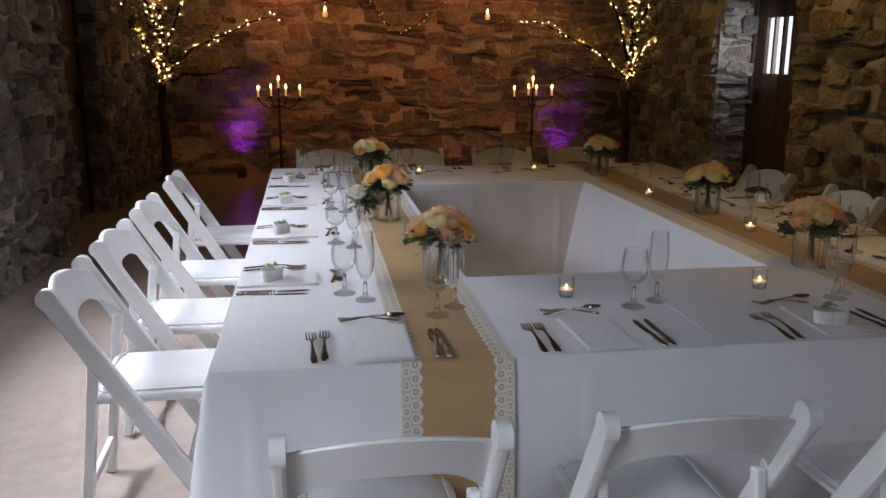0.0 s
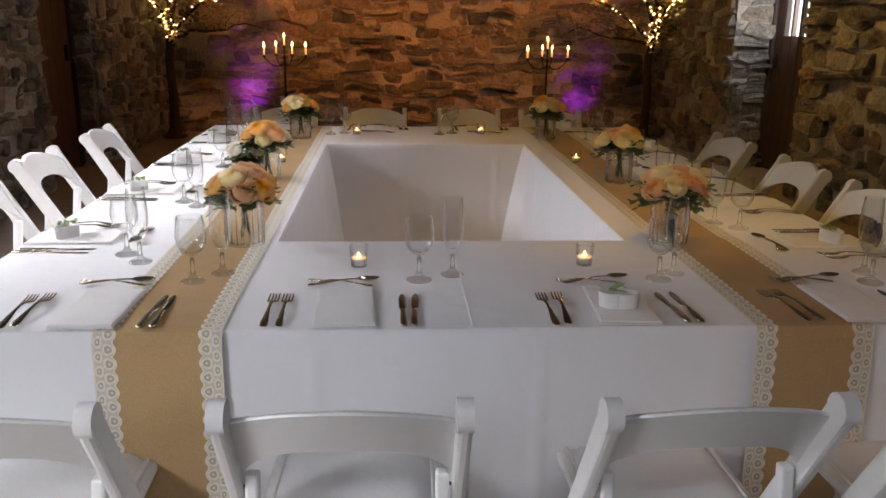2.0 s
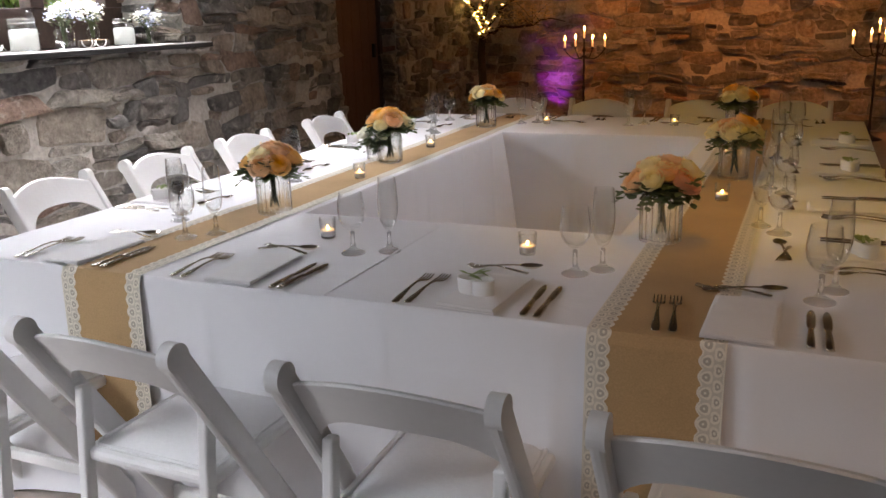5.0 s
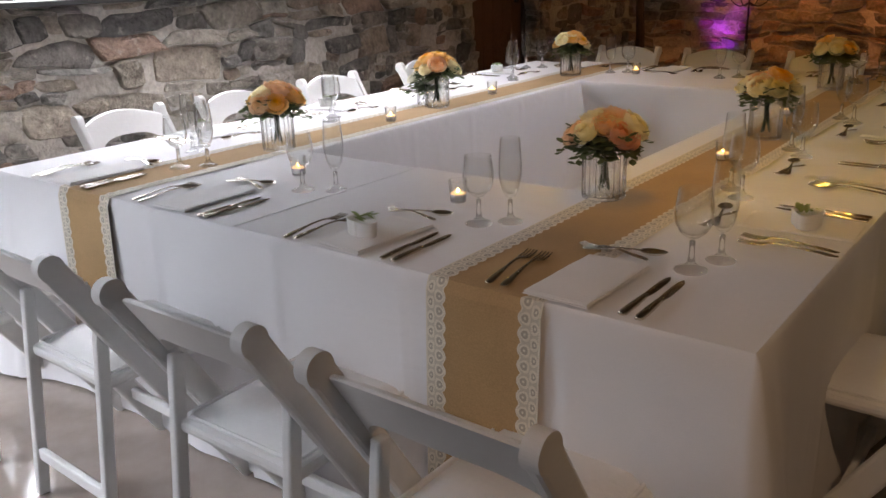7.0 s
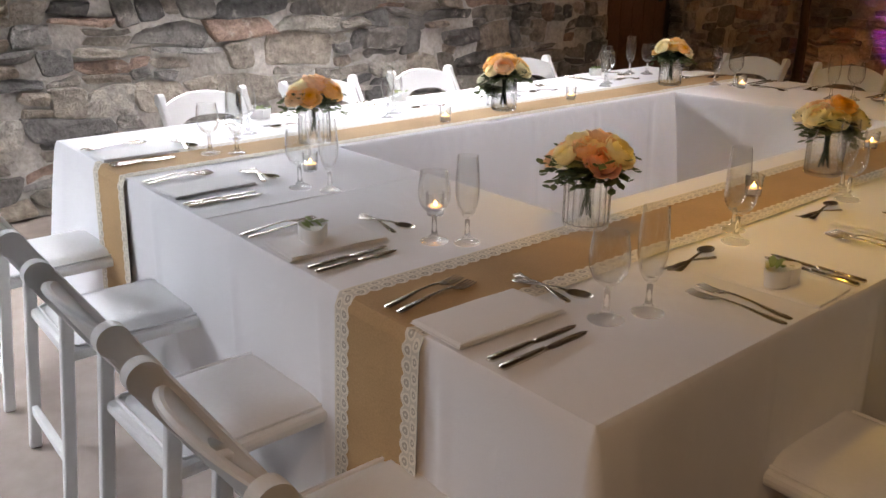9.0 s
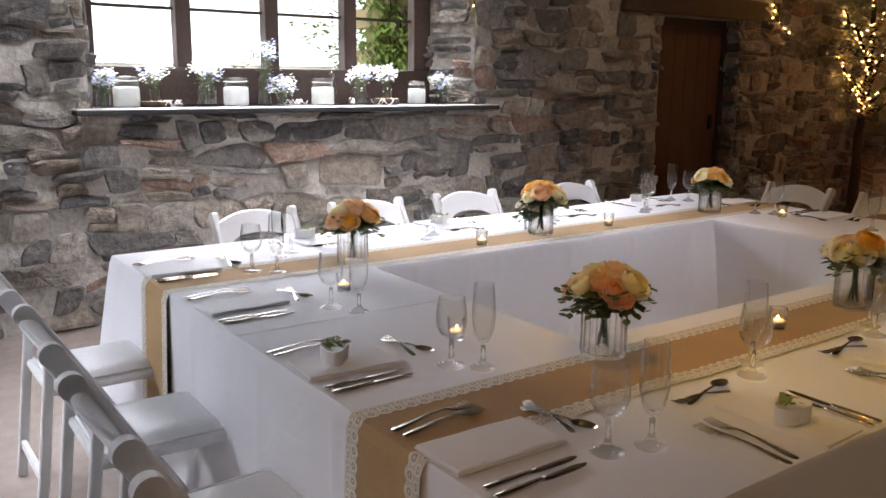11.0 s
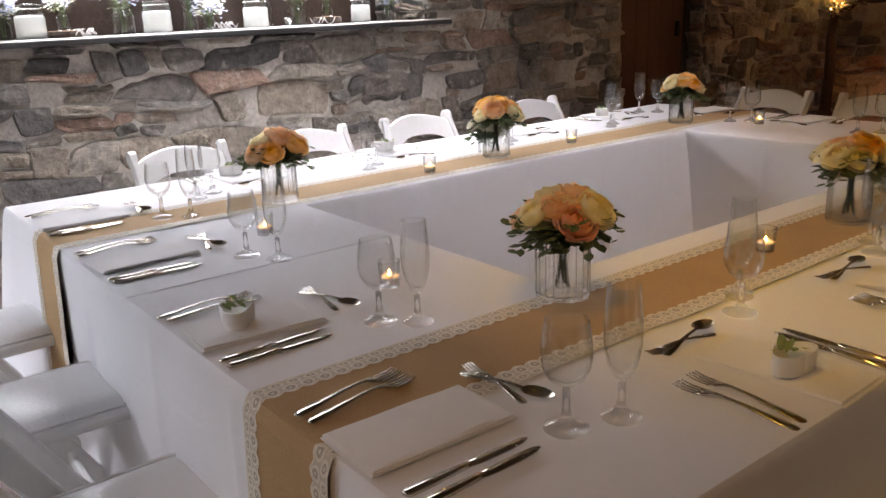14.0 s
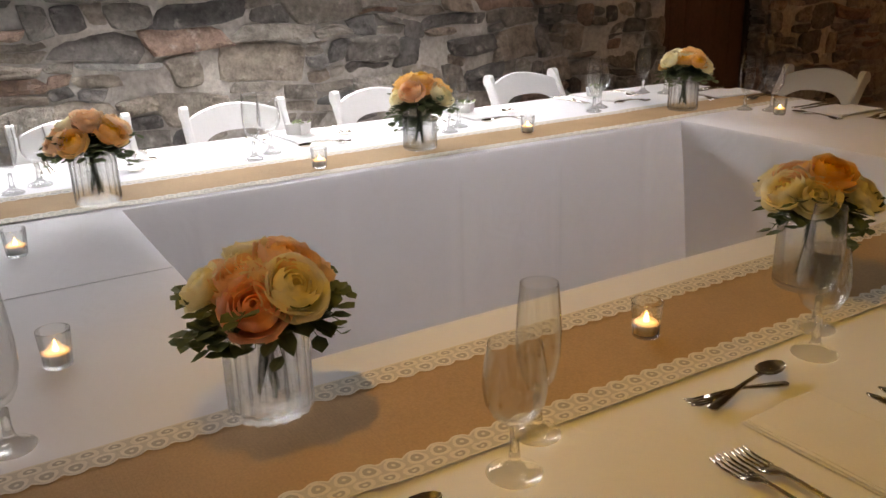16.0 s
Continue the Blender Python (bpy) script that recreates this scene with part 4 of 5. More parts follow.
def favour_pot():
    p = thing("favour_pot", "small white heart-shaped pot with a green sprig on a napkin", "pot", "favour pots")
    bm = bmesh.new()
    n = 28
    out = []
    for i in range(n):
        a = 2 * math.pi * i / n
        x, y = 16 * math.sin(a) ** 3, 13.5 * math.cos(a) - 2.6 * math.cos(2 * a) - 1.2 * math.cos(3 * a) - 0.5 * math.cos(4 * a)
        out.append((x * 0.0028, y * 0.0024 + 0.004))
    rings = [[bm.verts.new((x * k, y * k, z)) for x, y in out] for k, z in ((1.02, 0.0), (1.04, 0.002), (1.10, 0.036), (1.10, 0.038), (1.03, 0.038), (1.0, 0.031))]
    for a, b in zip(rings, rings[1:]):
        for i in range(n):
            bm.faces.new((a[i], a[(i + 1) % n], b[(i + 1) % n], b[i]))
    bm.faces.new(rings[0][::-1])
    bm.faces.new(rings[-1])
    bmesh.ops.recalc_face_normals(bm, faces=bm.faces)
    part("pot", bm, M_CERAMIC, p, smooth=True)
    r = random.Random(3)
    bm = bmesh.new()
    for i in range(11):
        a = r.choice((0.3, 3.4)) + r.uniform(-0.5, 0.5)
        x, y = r.uniform(-0.030, 0.030), r.uniform(-0.018, 0.020)
        k = r.uniform(0.022, 0.04)
        rod_leaf(bm, (x, y, 0.0375), (x + k * math.cos(a), y + k * math.sin(a), 0.041 + r.uniform(0, 0.012)), 0.007, 0.15)
    tagged(part("sprig", bm, M_SPRIG, p, "pale green leaves"), kind="stuff")
    return p


fork = solid("fork", fork_mesh(1.12), M_STEEL, "polished steel table fork on white linen", "fork", smooth=True, group="cutlery")
knife = solid("knife", knife_mesh(), M_STEEL, "polished steel table knife on white linen", "knife", smooth=True, group="cutlery")
dessert_fork = solid("dessert_fork", fork_mesh(0.9), M_STEEL, "small polished dessert fork above the napkin", "fork", smooth=True, group="cutlery")
spoon = solid("dessert_spoon", spoon_mesh(), M_STEEL, "polished dessert spoon lying across a fork", "spoon", smooth=True, group="cutlery")


def stemware(name, label, prof):
    g = thing(name, label, "glass", "glasses")
    bm = bmesh.new()
    lathe(bm, prof[:8] + [(0.0005, prof[7][1] + 0.002)], 24)
    part("stem", bm, M_STEMGLASS, g, "solid clear stem and foot", smooth=True).visible_shadow = False
    bm = bmesh.new()
    lathe(bm, [(0.0005, prof[7][1] + 0.003)] + prof[8:], 28)
    part("bowl", bm, M_BOWLGLASS, g, smooth=True).visible_shadow = False
    return g


wine = stemware("wine_glass", "empty clear stemmed wine glass", WINE)
flute = stemware("champagne_flute", "empty clear tall champagne flute", FLUTE)
napkins = [solid("napkin", napkin_mesh(k), M_NAPKIN, "white linen napkin folded into a square", "napkin", smooth=False, group="napkins") for k in range(3)]
pot = favour_pot()
used = set()


def put(ob, m):
    if ob in used:
        return copy_thing(ob, m)
    used.add(ob)
    ob.matrix_basis = m
    return ob


def setting(x, y, a, with_pot, z, seed=0, glasses=((0.182, 0.208), (0.262, 0.268))):
    r = random.Random(seed)
    base = pose(x, y, z, 0, 0, a)
    j = lambda d: r.uniform(-d, d)  # noqa: E731
    put(napkins[seed % 3], base @ pose(j(0.006), j(0.006), 0, 0, 0, j(4)))
    lean = r.choice((-1, 0, 6))
    put(fork, base @ pose(-0.178 + j(0.004), -0.022 + j(0.006), 0.0005, 0, 0, lean + j(3)))
    put(fork, base @ pose(-0.146 + j(0.004), -0.016 + j(0.006), 0.0005, 0, 0, lean + j(3)))
    put(knife, base @ pose(0.133 + j(0.004), -0.016 + j(0.006), 0.0005, 0, 0, j(3)))
    put(knife, base @ pose(0.163 + j(0.004), -0.016 + j(0.006), 0.0005, 0, 0, -1 + j(3)))
    put(dessert_fork, base @ pose(-0.03 + j(0.012), 0.186 + j(0.005), 0.001, 0, 0, 90 - 11 + j(5)))
    put(spoon, base @ pose(-0.01 + j(0.012), 0.190 + j(0.005), 0.004, 0, 0, -90 + 10 + j(5)))
    if glasses:
        (wx, wy), (fx, fy) = glasses
        put(wine, base @ pose(wx + j(0.004), wy + j(0.004), 0, 0, 0, j(90)))
        put(flute, base @ pose(fx + j(0.004), fy + j(0.004), 0, 0, 0, j(90)))
    if with_pot:
        put(pot, base @ pose(j(0.012), -0.015 + j(0.012), 0.0100, 0, 0, 180 + j(15)))


for i, (x, y, p) in enumerate(((0.415, 0.138, 0), (1.002, 0.138, 0), (1.668, 0.136, 1), (2.258, 0.138, 0))):
    setting(x, y, 0, p, bed(x, y) + (0.004 if i in (0, 3) else 0.0016), seed=i,
            glasses=(((0.182, 0.203), (0.241, 0.278)), ((0.187, 0.215), (0.272, 0.263)), ((0.168, 0.207), (0.226, 0.262)), ((0.150, 0.160), (0.176, 0.250)))[i])
for i, y in enumerate((0.80, 1.52, 2.27, 2.97)):
    setting(0.135, y, -90, 1, TH + 0.002, seed=10 + i)
for i, (y, p) in enumerate(((0.738, 1), (1.325, 0), (1.99, 1), (2.72, 1))):
    setting(2.505, y, 90, p, TH + 0.002, seed=20 + i)
for i, (x, p) in enumerate(((0.44, 0), (1.02, 0), (1.66, 0), (2.25, 1))):
    setting(x, 3.462, 180, p, bed(x, 3.462) + (0.004 if i in (0, 3) else 0.0016), seed=30 + i)


# ---- tealights ----
def tealight():
    t = thing("tealight_holder", "small clear glass holder with a lit tealight", "candle", "tealights")
    bm = bmesh.new()
    lathe(bm, [(0.0005, 0.0), (0.020, 0.0), (0.0215, 0.0006), (0.0226, 0.003), (0.0228, 0.007), (0.0262, 0.059), (0.0264, 0.0618), (0.0260, 0.0624), (0.0256, 0.0624), (0.0252, 0.0618), (0.0250, 0.059), (0.0214, 0.008), (0.0208, 0.0056), (0.019, 0.005), (0.0005, 0.005)], 20)
    part("holder", bm, M_GLASS, t, "clear glass cup", smooth=True).visible_shadow = False
    bm = bmesh.new()
    lathe(bm, [(0.0005, 0.006), (0.0190, 0.006), (0.0195, 0.023), (0.0190, 0.0235)], 18)
    part("tin", bm, M_TIN, t, "dull metal cup", smooth=True)
    bm = bmesh.new()
    lathe(bm, [(0.0188, 0.022), (0.0188, 0.0265), (0.017, 0.0275), (0.0005, 0.0265)], 18)
    part("wax", bm, M_WAX, t, "white wax glowing warm", smooth=True)
    bm = bmesh.new()
    lathe(bm, [(0.0003, 0.027), (0.0040, 0.030), (0.0042, 0.032), (0.0022, 0.036), (0.0003, 0.040)], 10)
    part("flame", bm, M_FLAME, t, "bright yellow flame", smooth=True)
    return t


tea = tealight()
for i, (x, y) in enumerate(((1.020, 0.492), (1.663, 0.490), (0.640, 1.382), (0.588, 2.225), (0.91, 3.21), (1.655, 3.24), (2.096, 1.338), (2.022, 2.255))):
    put(tea, pose(x, y, bed(x, y) + (0.0015 if i < 2 or y > HY1 else 0.0028), 0, 0, 40 * i))


# ---- flowers ----
def rose_mesh(mat, rad, seed):
    """An open garden rose: rings of cupped petals round a tight heart, their rims thin, rolled out and ruffled."""
    r = random.Random(seed)
    bm = bmesh.new()
    rings = ((1.05, 88, 6, 0.30), (0.99, 70, 6, 0.24), (0.87, 58, 6, 0.17), (0.73, 50, 5, 0.12), (0.58, 44, 5, 0.08), (0.43, 38, 4, 0.05), (0.28, 30, 3, 0.0))
    for k, (size, lip, n, roll) in enumerate(rings):
        for i in range(n):
            a0 = 2 * math.pi * (i + 0.45 * k + r.uniform(-0.16, 0.16)) / n
            w = math.pi / n * r.uniform(1.2, 1.45)
            lp, sz, ph = radians(lip + r.uniform(-11, 9)), size * r.uniform(0.95, 1.05), r.uniform(0, 6.28)
            g = []
            for a in range(7):
                u = -1 + a / 3
                row = []
                for b in range(6):
                    v = b / 5
                    th = math.pi * 0.93 - v * (math.pi * 0.93 - lp - 0.26 * u * u)
                    rr = rad * sz * (1 + roll * max(0, v - 0.66) / 0.34 - 0.05 * u * u * v + 0.035 * v ** 3 * math.sin(4.2 * u + ph))
                    az = a0 + u * w * (0.4 + 0.6 * math.sin(min(1, v + 0.15) * math.pi * 0.5))
                    lift = rad * (0.30 * (1 - size) + 0.03 * v ** 3 * math.sin(5.5 * u + 2 * ph))
                    row.append(bm.verts.new((rr * math.sin(th) * math.cos(az), rr * math.sin(th) * math.sin(az), rr * math.cos(th) * 0.80 + lift)))
                g.append(row)
            for a in range(6):
                for b in range(5):
                    bm.faces.new((g[a][b], g[a + 1][b], g[a + 1][b + 1], g[a][b + 1]))
    return finish("rose", bm, mat, True)


ROSES = {(m.name, k): rose_mesh(m, 1.0, k) for m in (M_PEACH, M_PINK, M_CREAM, M_ORANGE, M_WHITEPETAL) for k in (1, 2, 3)}


def ribbed_jar(label, at, h=0.15, rad=0.058, ribs=0.035):
    j = thing("glass_jar", label, "jar", "flower jars", at)
    bm = bmesh.new()
    lathe(bm, [(0.0005, 0.0), (rad * 0.88, 0.0), (rad * 0.96, 0.002), (rad * 0.995, 0.007), (rad, 0.014), (rad, h * 0.78), (rad * 0.98, h * 0.83), (rad * 0.92, h * 0.885), (rad * 0.82, h * 0.92), (rad * 0.80, h * 0.935), (rad * 0.80, h * 0.99), (rad * 0.795, h), (rad * 0.775, h), (rad * 0.77, h * 0.99), (rad * 0.77, h * 0.93), (rad * 0.79, h * 0.91), (rad * 0.885, h * 0.875), (rad * 0.945, h * 0.825), (rad * 0.965, h * 0.78), (rad * 0.965, 0.018), (rad * 0.94, 0.012), (rad * 0.88, 0.010), (0.0005, 0.010)], 90, ribs=ribs, rib_n=18)
    part("jar", bm, M_GLASS, j, smooth=True).visible_shadow = False
    bm = bmesh.new()
    lathe(bm, [(rad * 0.815, h * 0.935), (rad * 0.87, h * 0.94), (rad * 0.875, h * 0.985), (rad * 0.815, h * 0.99)], 40)
    part("rim", bm, M_GLASS, j, "thick glass rim", smooth=True).visible_shadow = False
    return j


def bouquet(label, at, blooms, h=0.15, leaves=230, spread=0.105, rad=0.0345, seed=0, low=0.0):
    r = random.Random(seed)
    b = thing("bouquet", label, "flowers", "bouquets", at)
    top = h + 0.034 + low
    bm = bmesh.new()
    heads = []
    for i, m in enumerate(blooms):
        if i == 0:
            q, a = 0.12, 0.0
        else:
            inner = i % 3 == 0
            q, a = (r.uniform(0.48, 0.58) if inner else r.uniform(0.9, 1.06)), 2 * math.pi * (i + r.uniform(-0.12, 0.12)) / (len(blooms) - 1) + seed
        x, y = spread * 0.74 * q * math.cos(a), spread * 0.74 * q * math.sin(a)
        z = top + 0.030 * (1 - q * q) + r.uniform(-0.010, 0.012)
        ob = new("rose", ROSES[(m.name, 1 + i % 3)])
        ob.parent = b
        s = rad * r.uniform(0.84, 1.12)
        ob.matrix_basis = Matrix.Translation((x, y, z)) @ Vector((x * 0.9, y * 0.9, 0.075)).to_track_quat("Z", "Y").to_matrix().to_4x4() @ pose(0, 0, 0, 0, 0, r.uniform(0, 360)) @ Matrix.Diagonal((s, s, s, 1))
        tube(bm, [(0.016 * math.cos(i * 2.1), 0.016 * math.sin(i * 2.1), 0.015), (0.006 * math.cos(i), 0.006 * math.sin(i), h * 0.6), (0.006 * math.cos(i), 0.006 * math.sin(i), h * 0.85), (x, y, z - 0.02)], 0.0032, 0.003, 6)
    part("stem_bundle", bm, M_STEM, b, "bundle of green stems")
    bm = bmesh.new()
    for i in range(leaves // 5):
        a = r.uniform(0, 6.28)
        d = spread * r.uniform(0.55, 1.16)
        z0 = h * 0.96
        tip = Vector((d * math.cos(a), d * math.sin(a), top - 0.038 + r.uniform(-0.045, 0.035)))
        base = Vector((0.018 * math.cos(a), 0.018 * math.sin(a), z0))
        tube(bm, [base, base.lerp(tip, 0.6) + Vector((0, 0, 0.014)), tip], 0.0014, 0.0008, 4)
        for k in range(7):
            f = 0.3 + 0.7 * k / 6
            c = base.lerp(tip, f) + Vector((0, 0, 0.014 * math.sin(math.pi * f)))
            la = a + (1.1 if k % 2 else -1.1) * r.uniform(0.5, 1.3)
            L = r.uniform(0.018, 0.034)
            rod_leaf(bm, c, c + Vector((L * math.cos(la), L * math.sin(la), r.uniform(-0.016, 0.012))), L * 0.48)
    for i in range(7):
        a = r.uniform(0, 6.28)
        c = Vector((0.5 * spread * math.cos(a), 0.5 * spread * math.sin(a), h * 0.96))
        rod_leaf(bm, c, c + Vector((0.055 * math.cos(a), 0.055 * math.sin(a), r.uniform(-0.03, 0.0))), 0.014)
    tagged(part("foliage", bm, M_LEAF, b, "grey-green eucalyptus leaves"), kind="stuff")
    return b


P, K, C, O, I = M_PEACH, M_PINK, M_CREAM, M_ORANGE, M_WHITEPETAL
for n, (x, y, blooms, lab) in enumerate((
    (0.665, 0.727, (P, O, P, O, P, O, C, P, O, P), "peach and coral roses with eucalyptus"),
    (1.985, 0.727, (C, P, P, C, P, C, P, K, C, P), "coral, peach and cream roses with eucalyptus"),
    (0.585, 1.775, (O, C, O, O, C, P, O, C, O, O), "apricot and cream roses with greenery"),
    (0.600, 3.005, (C, O, C, O, O, C, O, C, C), "cream and apricot roses in a loose dome"),
    (2.098, 1.745, (O, C, C, O, C, O, C, O, C, P), "apricot and pale yellow roses with greenery"),
    (2.005, 3.005, (C, O, C, C, O, C, O, C, C), "pale yellow and peach roses in a dome"),
)):
    plain, z = n in (2, 4, 5), bed(x, y) + 0.0032
    ribbed_jar("clear smooth glass jar holding flower stems" if plain else "clear ribbed glass jar holding flower stems", (x, y, z), ribs=0.0 if plain else 0.045)
    bouquet("round bouquet of " + lab, (x, y, z + 0.008), blooms, seed=n)
ribbed_jar("low clear glass jar with small white flowers", (0.490, 1.81, bed(0.49, 1.81) + 0.0032), 0.09, 0.042, 0.0)
bouquet("small posy of ivory roses with greenery", (0.490, 1.81, bed(0.49, 1.81) + 0.0032 + 0.008), (I, I, I, I, I), 0.09, 90, 0.075, 0.026, seed=9)

# ---- candelabra by the far wall ----
def candelabrum():
    c = thing("candelabra", "tall black iron floor candelabra with five lit candles", "candelabra", "candelabra by the wall")
    bm = bmesh.new()
    lathe(bm, [(0.0005, 0.03), (0.13, 0.0), (0.135, 0.012), (0.06, 0.035), (0.022, 0.06), (0.016, 0.10), (0.022, 0.13), (0.013, 0.16), (0.012, 0.5), (0.02, 0.53), (0.012, 0.56), (0.011, 0.93), (0.024, 0.955), (0.010, 0.98), (0.009, 1.06), (0.0005, 1.065)], 14)
    part("stem", bm, M_IRON, c, smooth=True)
    for i, (dx, dy, z) in enumerate(((-0.235, 0.02, 0.955), (-0.085, -0.07, 0.975), (0.0, 0.0, 1.065), (0.08, 0.075, 0.965), (0.245, -0.02, 0.965))):
        if i != 2:
            bm = bmesh.new()
            pts = []
            for k in range(9):
                f = k / 8
                pts.append((dx * f, dy * f, 0.90 - 0.055 * math.sin(math.pi * f) + (z - 0.90) * f ** 2))
            tube(bm, pts, 0.008, 0.006)
            part("arm", bm, M_IRON, c)
        bm = bmesh.new()
        lathe(bm, [(0.0005, z - 0.002), (0.012, z), (0.028, z + 0.012), (0.012, z + 0.012), (0.013, z + 0.03), (0.0005, z + 0.03)], 12, (dx, dy, 0))
        part("candle_cup", bm, M_IRON, c)
        bm = bmesh.new()
        lathe(bm, [(0.0005, z + 0.02), (0.010, z + 0.02), (0.009, z + 0.105), (0.0005, z + 0.107)], 10, (dx, dy, 0))
        candle = part("candle", bm, M_WAX, c, "ivory candle", smooth=True)
        bm = bmesh.new()
        lathe(bm, [(0.0004, z + 0.108), (0.010, z + 0.122), (0.0115, z + 0.134), (0.006, z + 0.155), (0.0004, z + 0.172)], 10, (dx, dy, 0))
        part("flame", bm, M_FLAME, candle, "bright warm flame", smooth=True)
    return c


cand = candelabrum()
cand.matrix_basis = pose(-0.105, 8.15, 0)
copy_thing(cand, pose(2.95, 8.15, 0, 0, 0, 8))


# ---- purple floor lights ----
def floor_light(x):
    t = thing("floor_uplight", "small black floor lamp throwing purple light up the stones", "uplight", "purple floor lamps", (x, 8.50, 0))
    bm = bmesh.new()
    lathe(bm, [(0.0005, 0.0), (0.06, 0.0), (0.062, 0.02), (0.05, 0.08), (0.044, 0.08), (0.044, 0.066), (0.0005, 0.066)], 16)
    part("housing", bm, M_IRON, t, smooth=True)
    bm = bmesh.new()
    lathe(bm, [(0.0005, 0.0675), (0.042, 0.0675), (0.042, 0.0685), (0.0005, 0.070)], 16)
    part("lens", bm, M_PURPLE, t, "purple lens")


for x in (-0.60, 3.47):
    floor_light(x)


# ---- blossom trees wound with fairy lights ----
def lit_tree(label, x, y, seed, reach):
    """A bare dark tree with a few long limbs, pale dry leaves and strings of tiny bulbs; reach: how far limbs lean along x."""
    r = random.Random(seed)
    t = thing("blossom_tree", label, "tree", "lit trees", (x, y, 0))
    bm = bmesh.new()
    trunk = [Vector((0, 0, 0)), Vector((0.015, 0, 0.5)), Vector((-0.01, 0.01, 0.9)), Vector((0.03, 0, 1.25)), Vector((0.05, 0.0, 1.7)), Vector((0.02, 0, 2.3)), Vector((0.05, 0, 2.9))]
    tube(bm, trunk, 0.062, 0.018, 9)
    lathe(bm, [(0.0005, 0.0), (0.13, 0.0), (0.15, 0.02), (0.09, 0.05), (0.06, 0.12)], 12)
    part("trunk", bm, M_BARK, t)
    limbs = []
    for k, (z0, dx, dz) in enumerate(((1.18, reach * 1.12, 0.66), (1.18, -reach * 0.2, 0.5), (1.30, reach * 0.55, 1.15), (1.6, -reach * 0.3, 0.7), (1.15, reach * 0.8, 0.14), (2.0, reach * 0.7, 0.5))):
        i = max(j for j in range(len(trunk)) if trunk[j].z <= z0)
        f = (z0 - trunk[i].z) / (trunk[i + 1].z - trunk[i].z)
        a = trunk[i].lerp(trunk[i + 1], f)
        pts = []
        dy = r.uniform(-0.4, 0.12)
        for q in range(9):
            g = q / 8
            pts.append(a + Vector((dx * g + r.uniform(-0.03, 0.03) * (q > 0), dy * g, dz * (1 - (1 - g) ** 2.2) + 0.05 * math.sin(3 * math.pi * g) * g + r.uniform(-0.02, 0.02) * (q > 0))))
        bm = bmesh.new()
        tube(bm, pts, 0.022, 0.006, 6)
        part("limb", bm, M_BARK, t)
        limbs.append(pts)
    leaf, bulb, wire = bmesh.new(), bmesh.new(), bmesh.new()
    twigs = []
    for pts in limbs + [trunk[3:]]:
        for _ in range(16):
            i = r.randrange(len(pts) - 1)
            a = pts[i].lerp(pts[i + 1], r.random())
            d = Vector((r.uniform(-0.3, 0.3), r.uniform(-0.22, 0.16), r.uniform(-0.10, 0.30)))
            twigs.append([a, a + d * 0.5 + Vector((0, 0, 0.02)), a + d])
            tube(wire, twigs[-1], 0.004, 0.0018, 4)
    for tw in twigs:
        for _ in range(36):
            c = tw[0].lerp(tw[2], r.uniform(0.15, 1.1)) + Vector((r.gauss(0, 0.035), r.gauss(0, 0.035), r.gauss(0, 0.035)))
            a, L = r.uniform(0, 6.28), r.uniform(0.03, 0.06)
            rod_leaf(leaf, c, c + Vector((L * math.cos(a), L * math.sin(a) * 0.7, r.uniform(-0.02, 0.02))), L * 0.34)
    for q, pts in enumerate(limbs + [trunk[3:]]):
        n = 0 if q == 4 else 20
        for k in range(n):
            f = (k + r.random() * 0.6) / n * (len(pts) - 1)
            i = min(int(f), len(pts) - 2)
            c = pts[i].lerp(pts[i + 1], f - i) + Vector((r.gauss(0, 0.022), -abs(r.gauss(0, 0.025)) - 0.015, r.gauss(0, 0.022)))
            ball(bulb, c, 0.0044, 1)
    for k in range(16):
        z = r.uniform(1.12, 2.2)
        ball(bulb, Vector((r.gauss(0.03, 0.05), -abs(r.gauss(0, 0.06)) - 0.03, z)), 0.0044, 1)
    tagged(part("twig_mass", wire, M_BARK, t), kind="stuff")
    tagged(part("leaves", leaf, M_DRYLEAF, t, "sparse pale dry leaves"), kind="stuff")
    tagged(part("fairy_lights", bulb, M_BULB, t, "warm yellow fairy bulbs"), kind="stuff")
    return t


lit_tree("dark slim tree wound with yellow fairy lights in the corner", -1.45, 8.33, 4, 1.25)
lit_tree("dark slim tree with fairy lights beside the far door", 4.22, 8.33, 7, -1.35)


def string_lights(name, label, pts, gap, seed, mat=M_BULB):
    r = random.Random(seed)
    t = thing(name, label, "fairy lights", "light strings")
    bm = bmesh.new()
    tube(bm, pts, 0.004, 0.004, 5)
    part("cable", bm, M_IRON, t)
    bm = bmesh.new()
    for a, b in zip(pts, pts[1:]):
        a, b = Vector(a), Vector(b)
        n = max(1, int((b - a).length / gap))
        for i in range(n):
            c = a.lerp(b, (i + r.random()) / n) + Vector((r.gauss(0, 0.016), r.gauss(0, 0.01), r.gauss(0, 0.016)))
            ball(bm, c, 0.0044, 1)
    tagged(part("bulbs", bm, mat, t, "small warm bulbs"), kind="stuff")
    return t


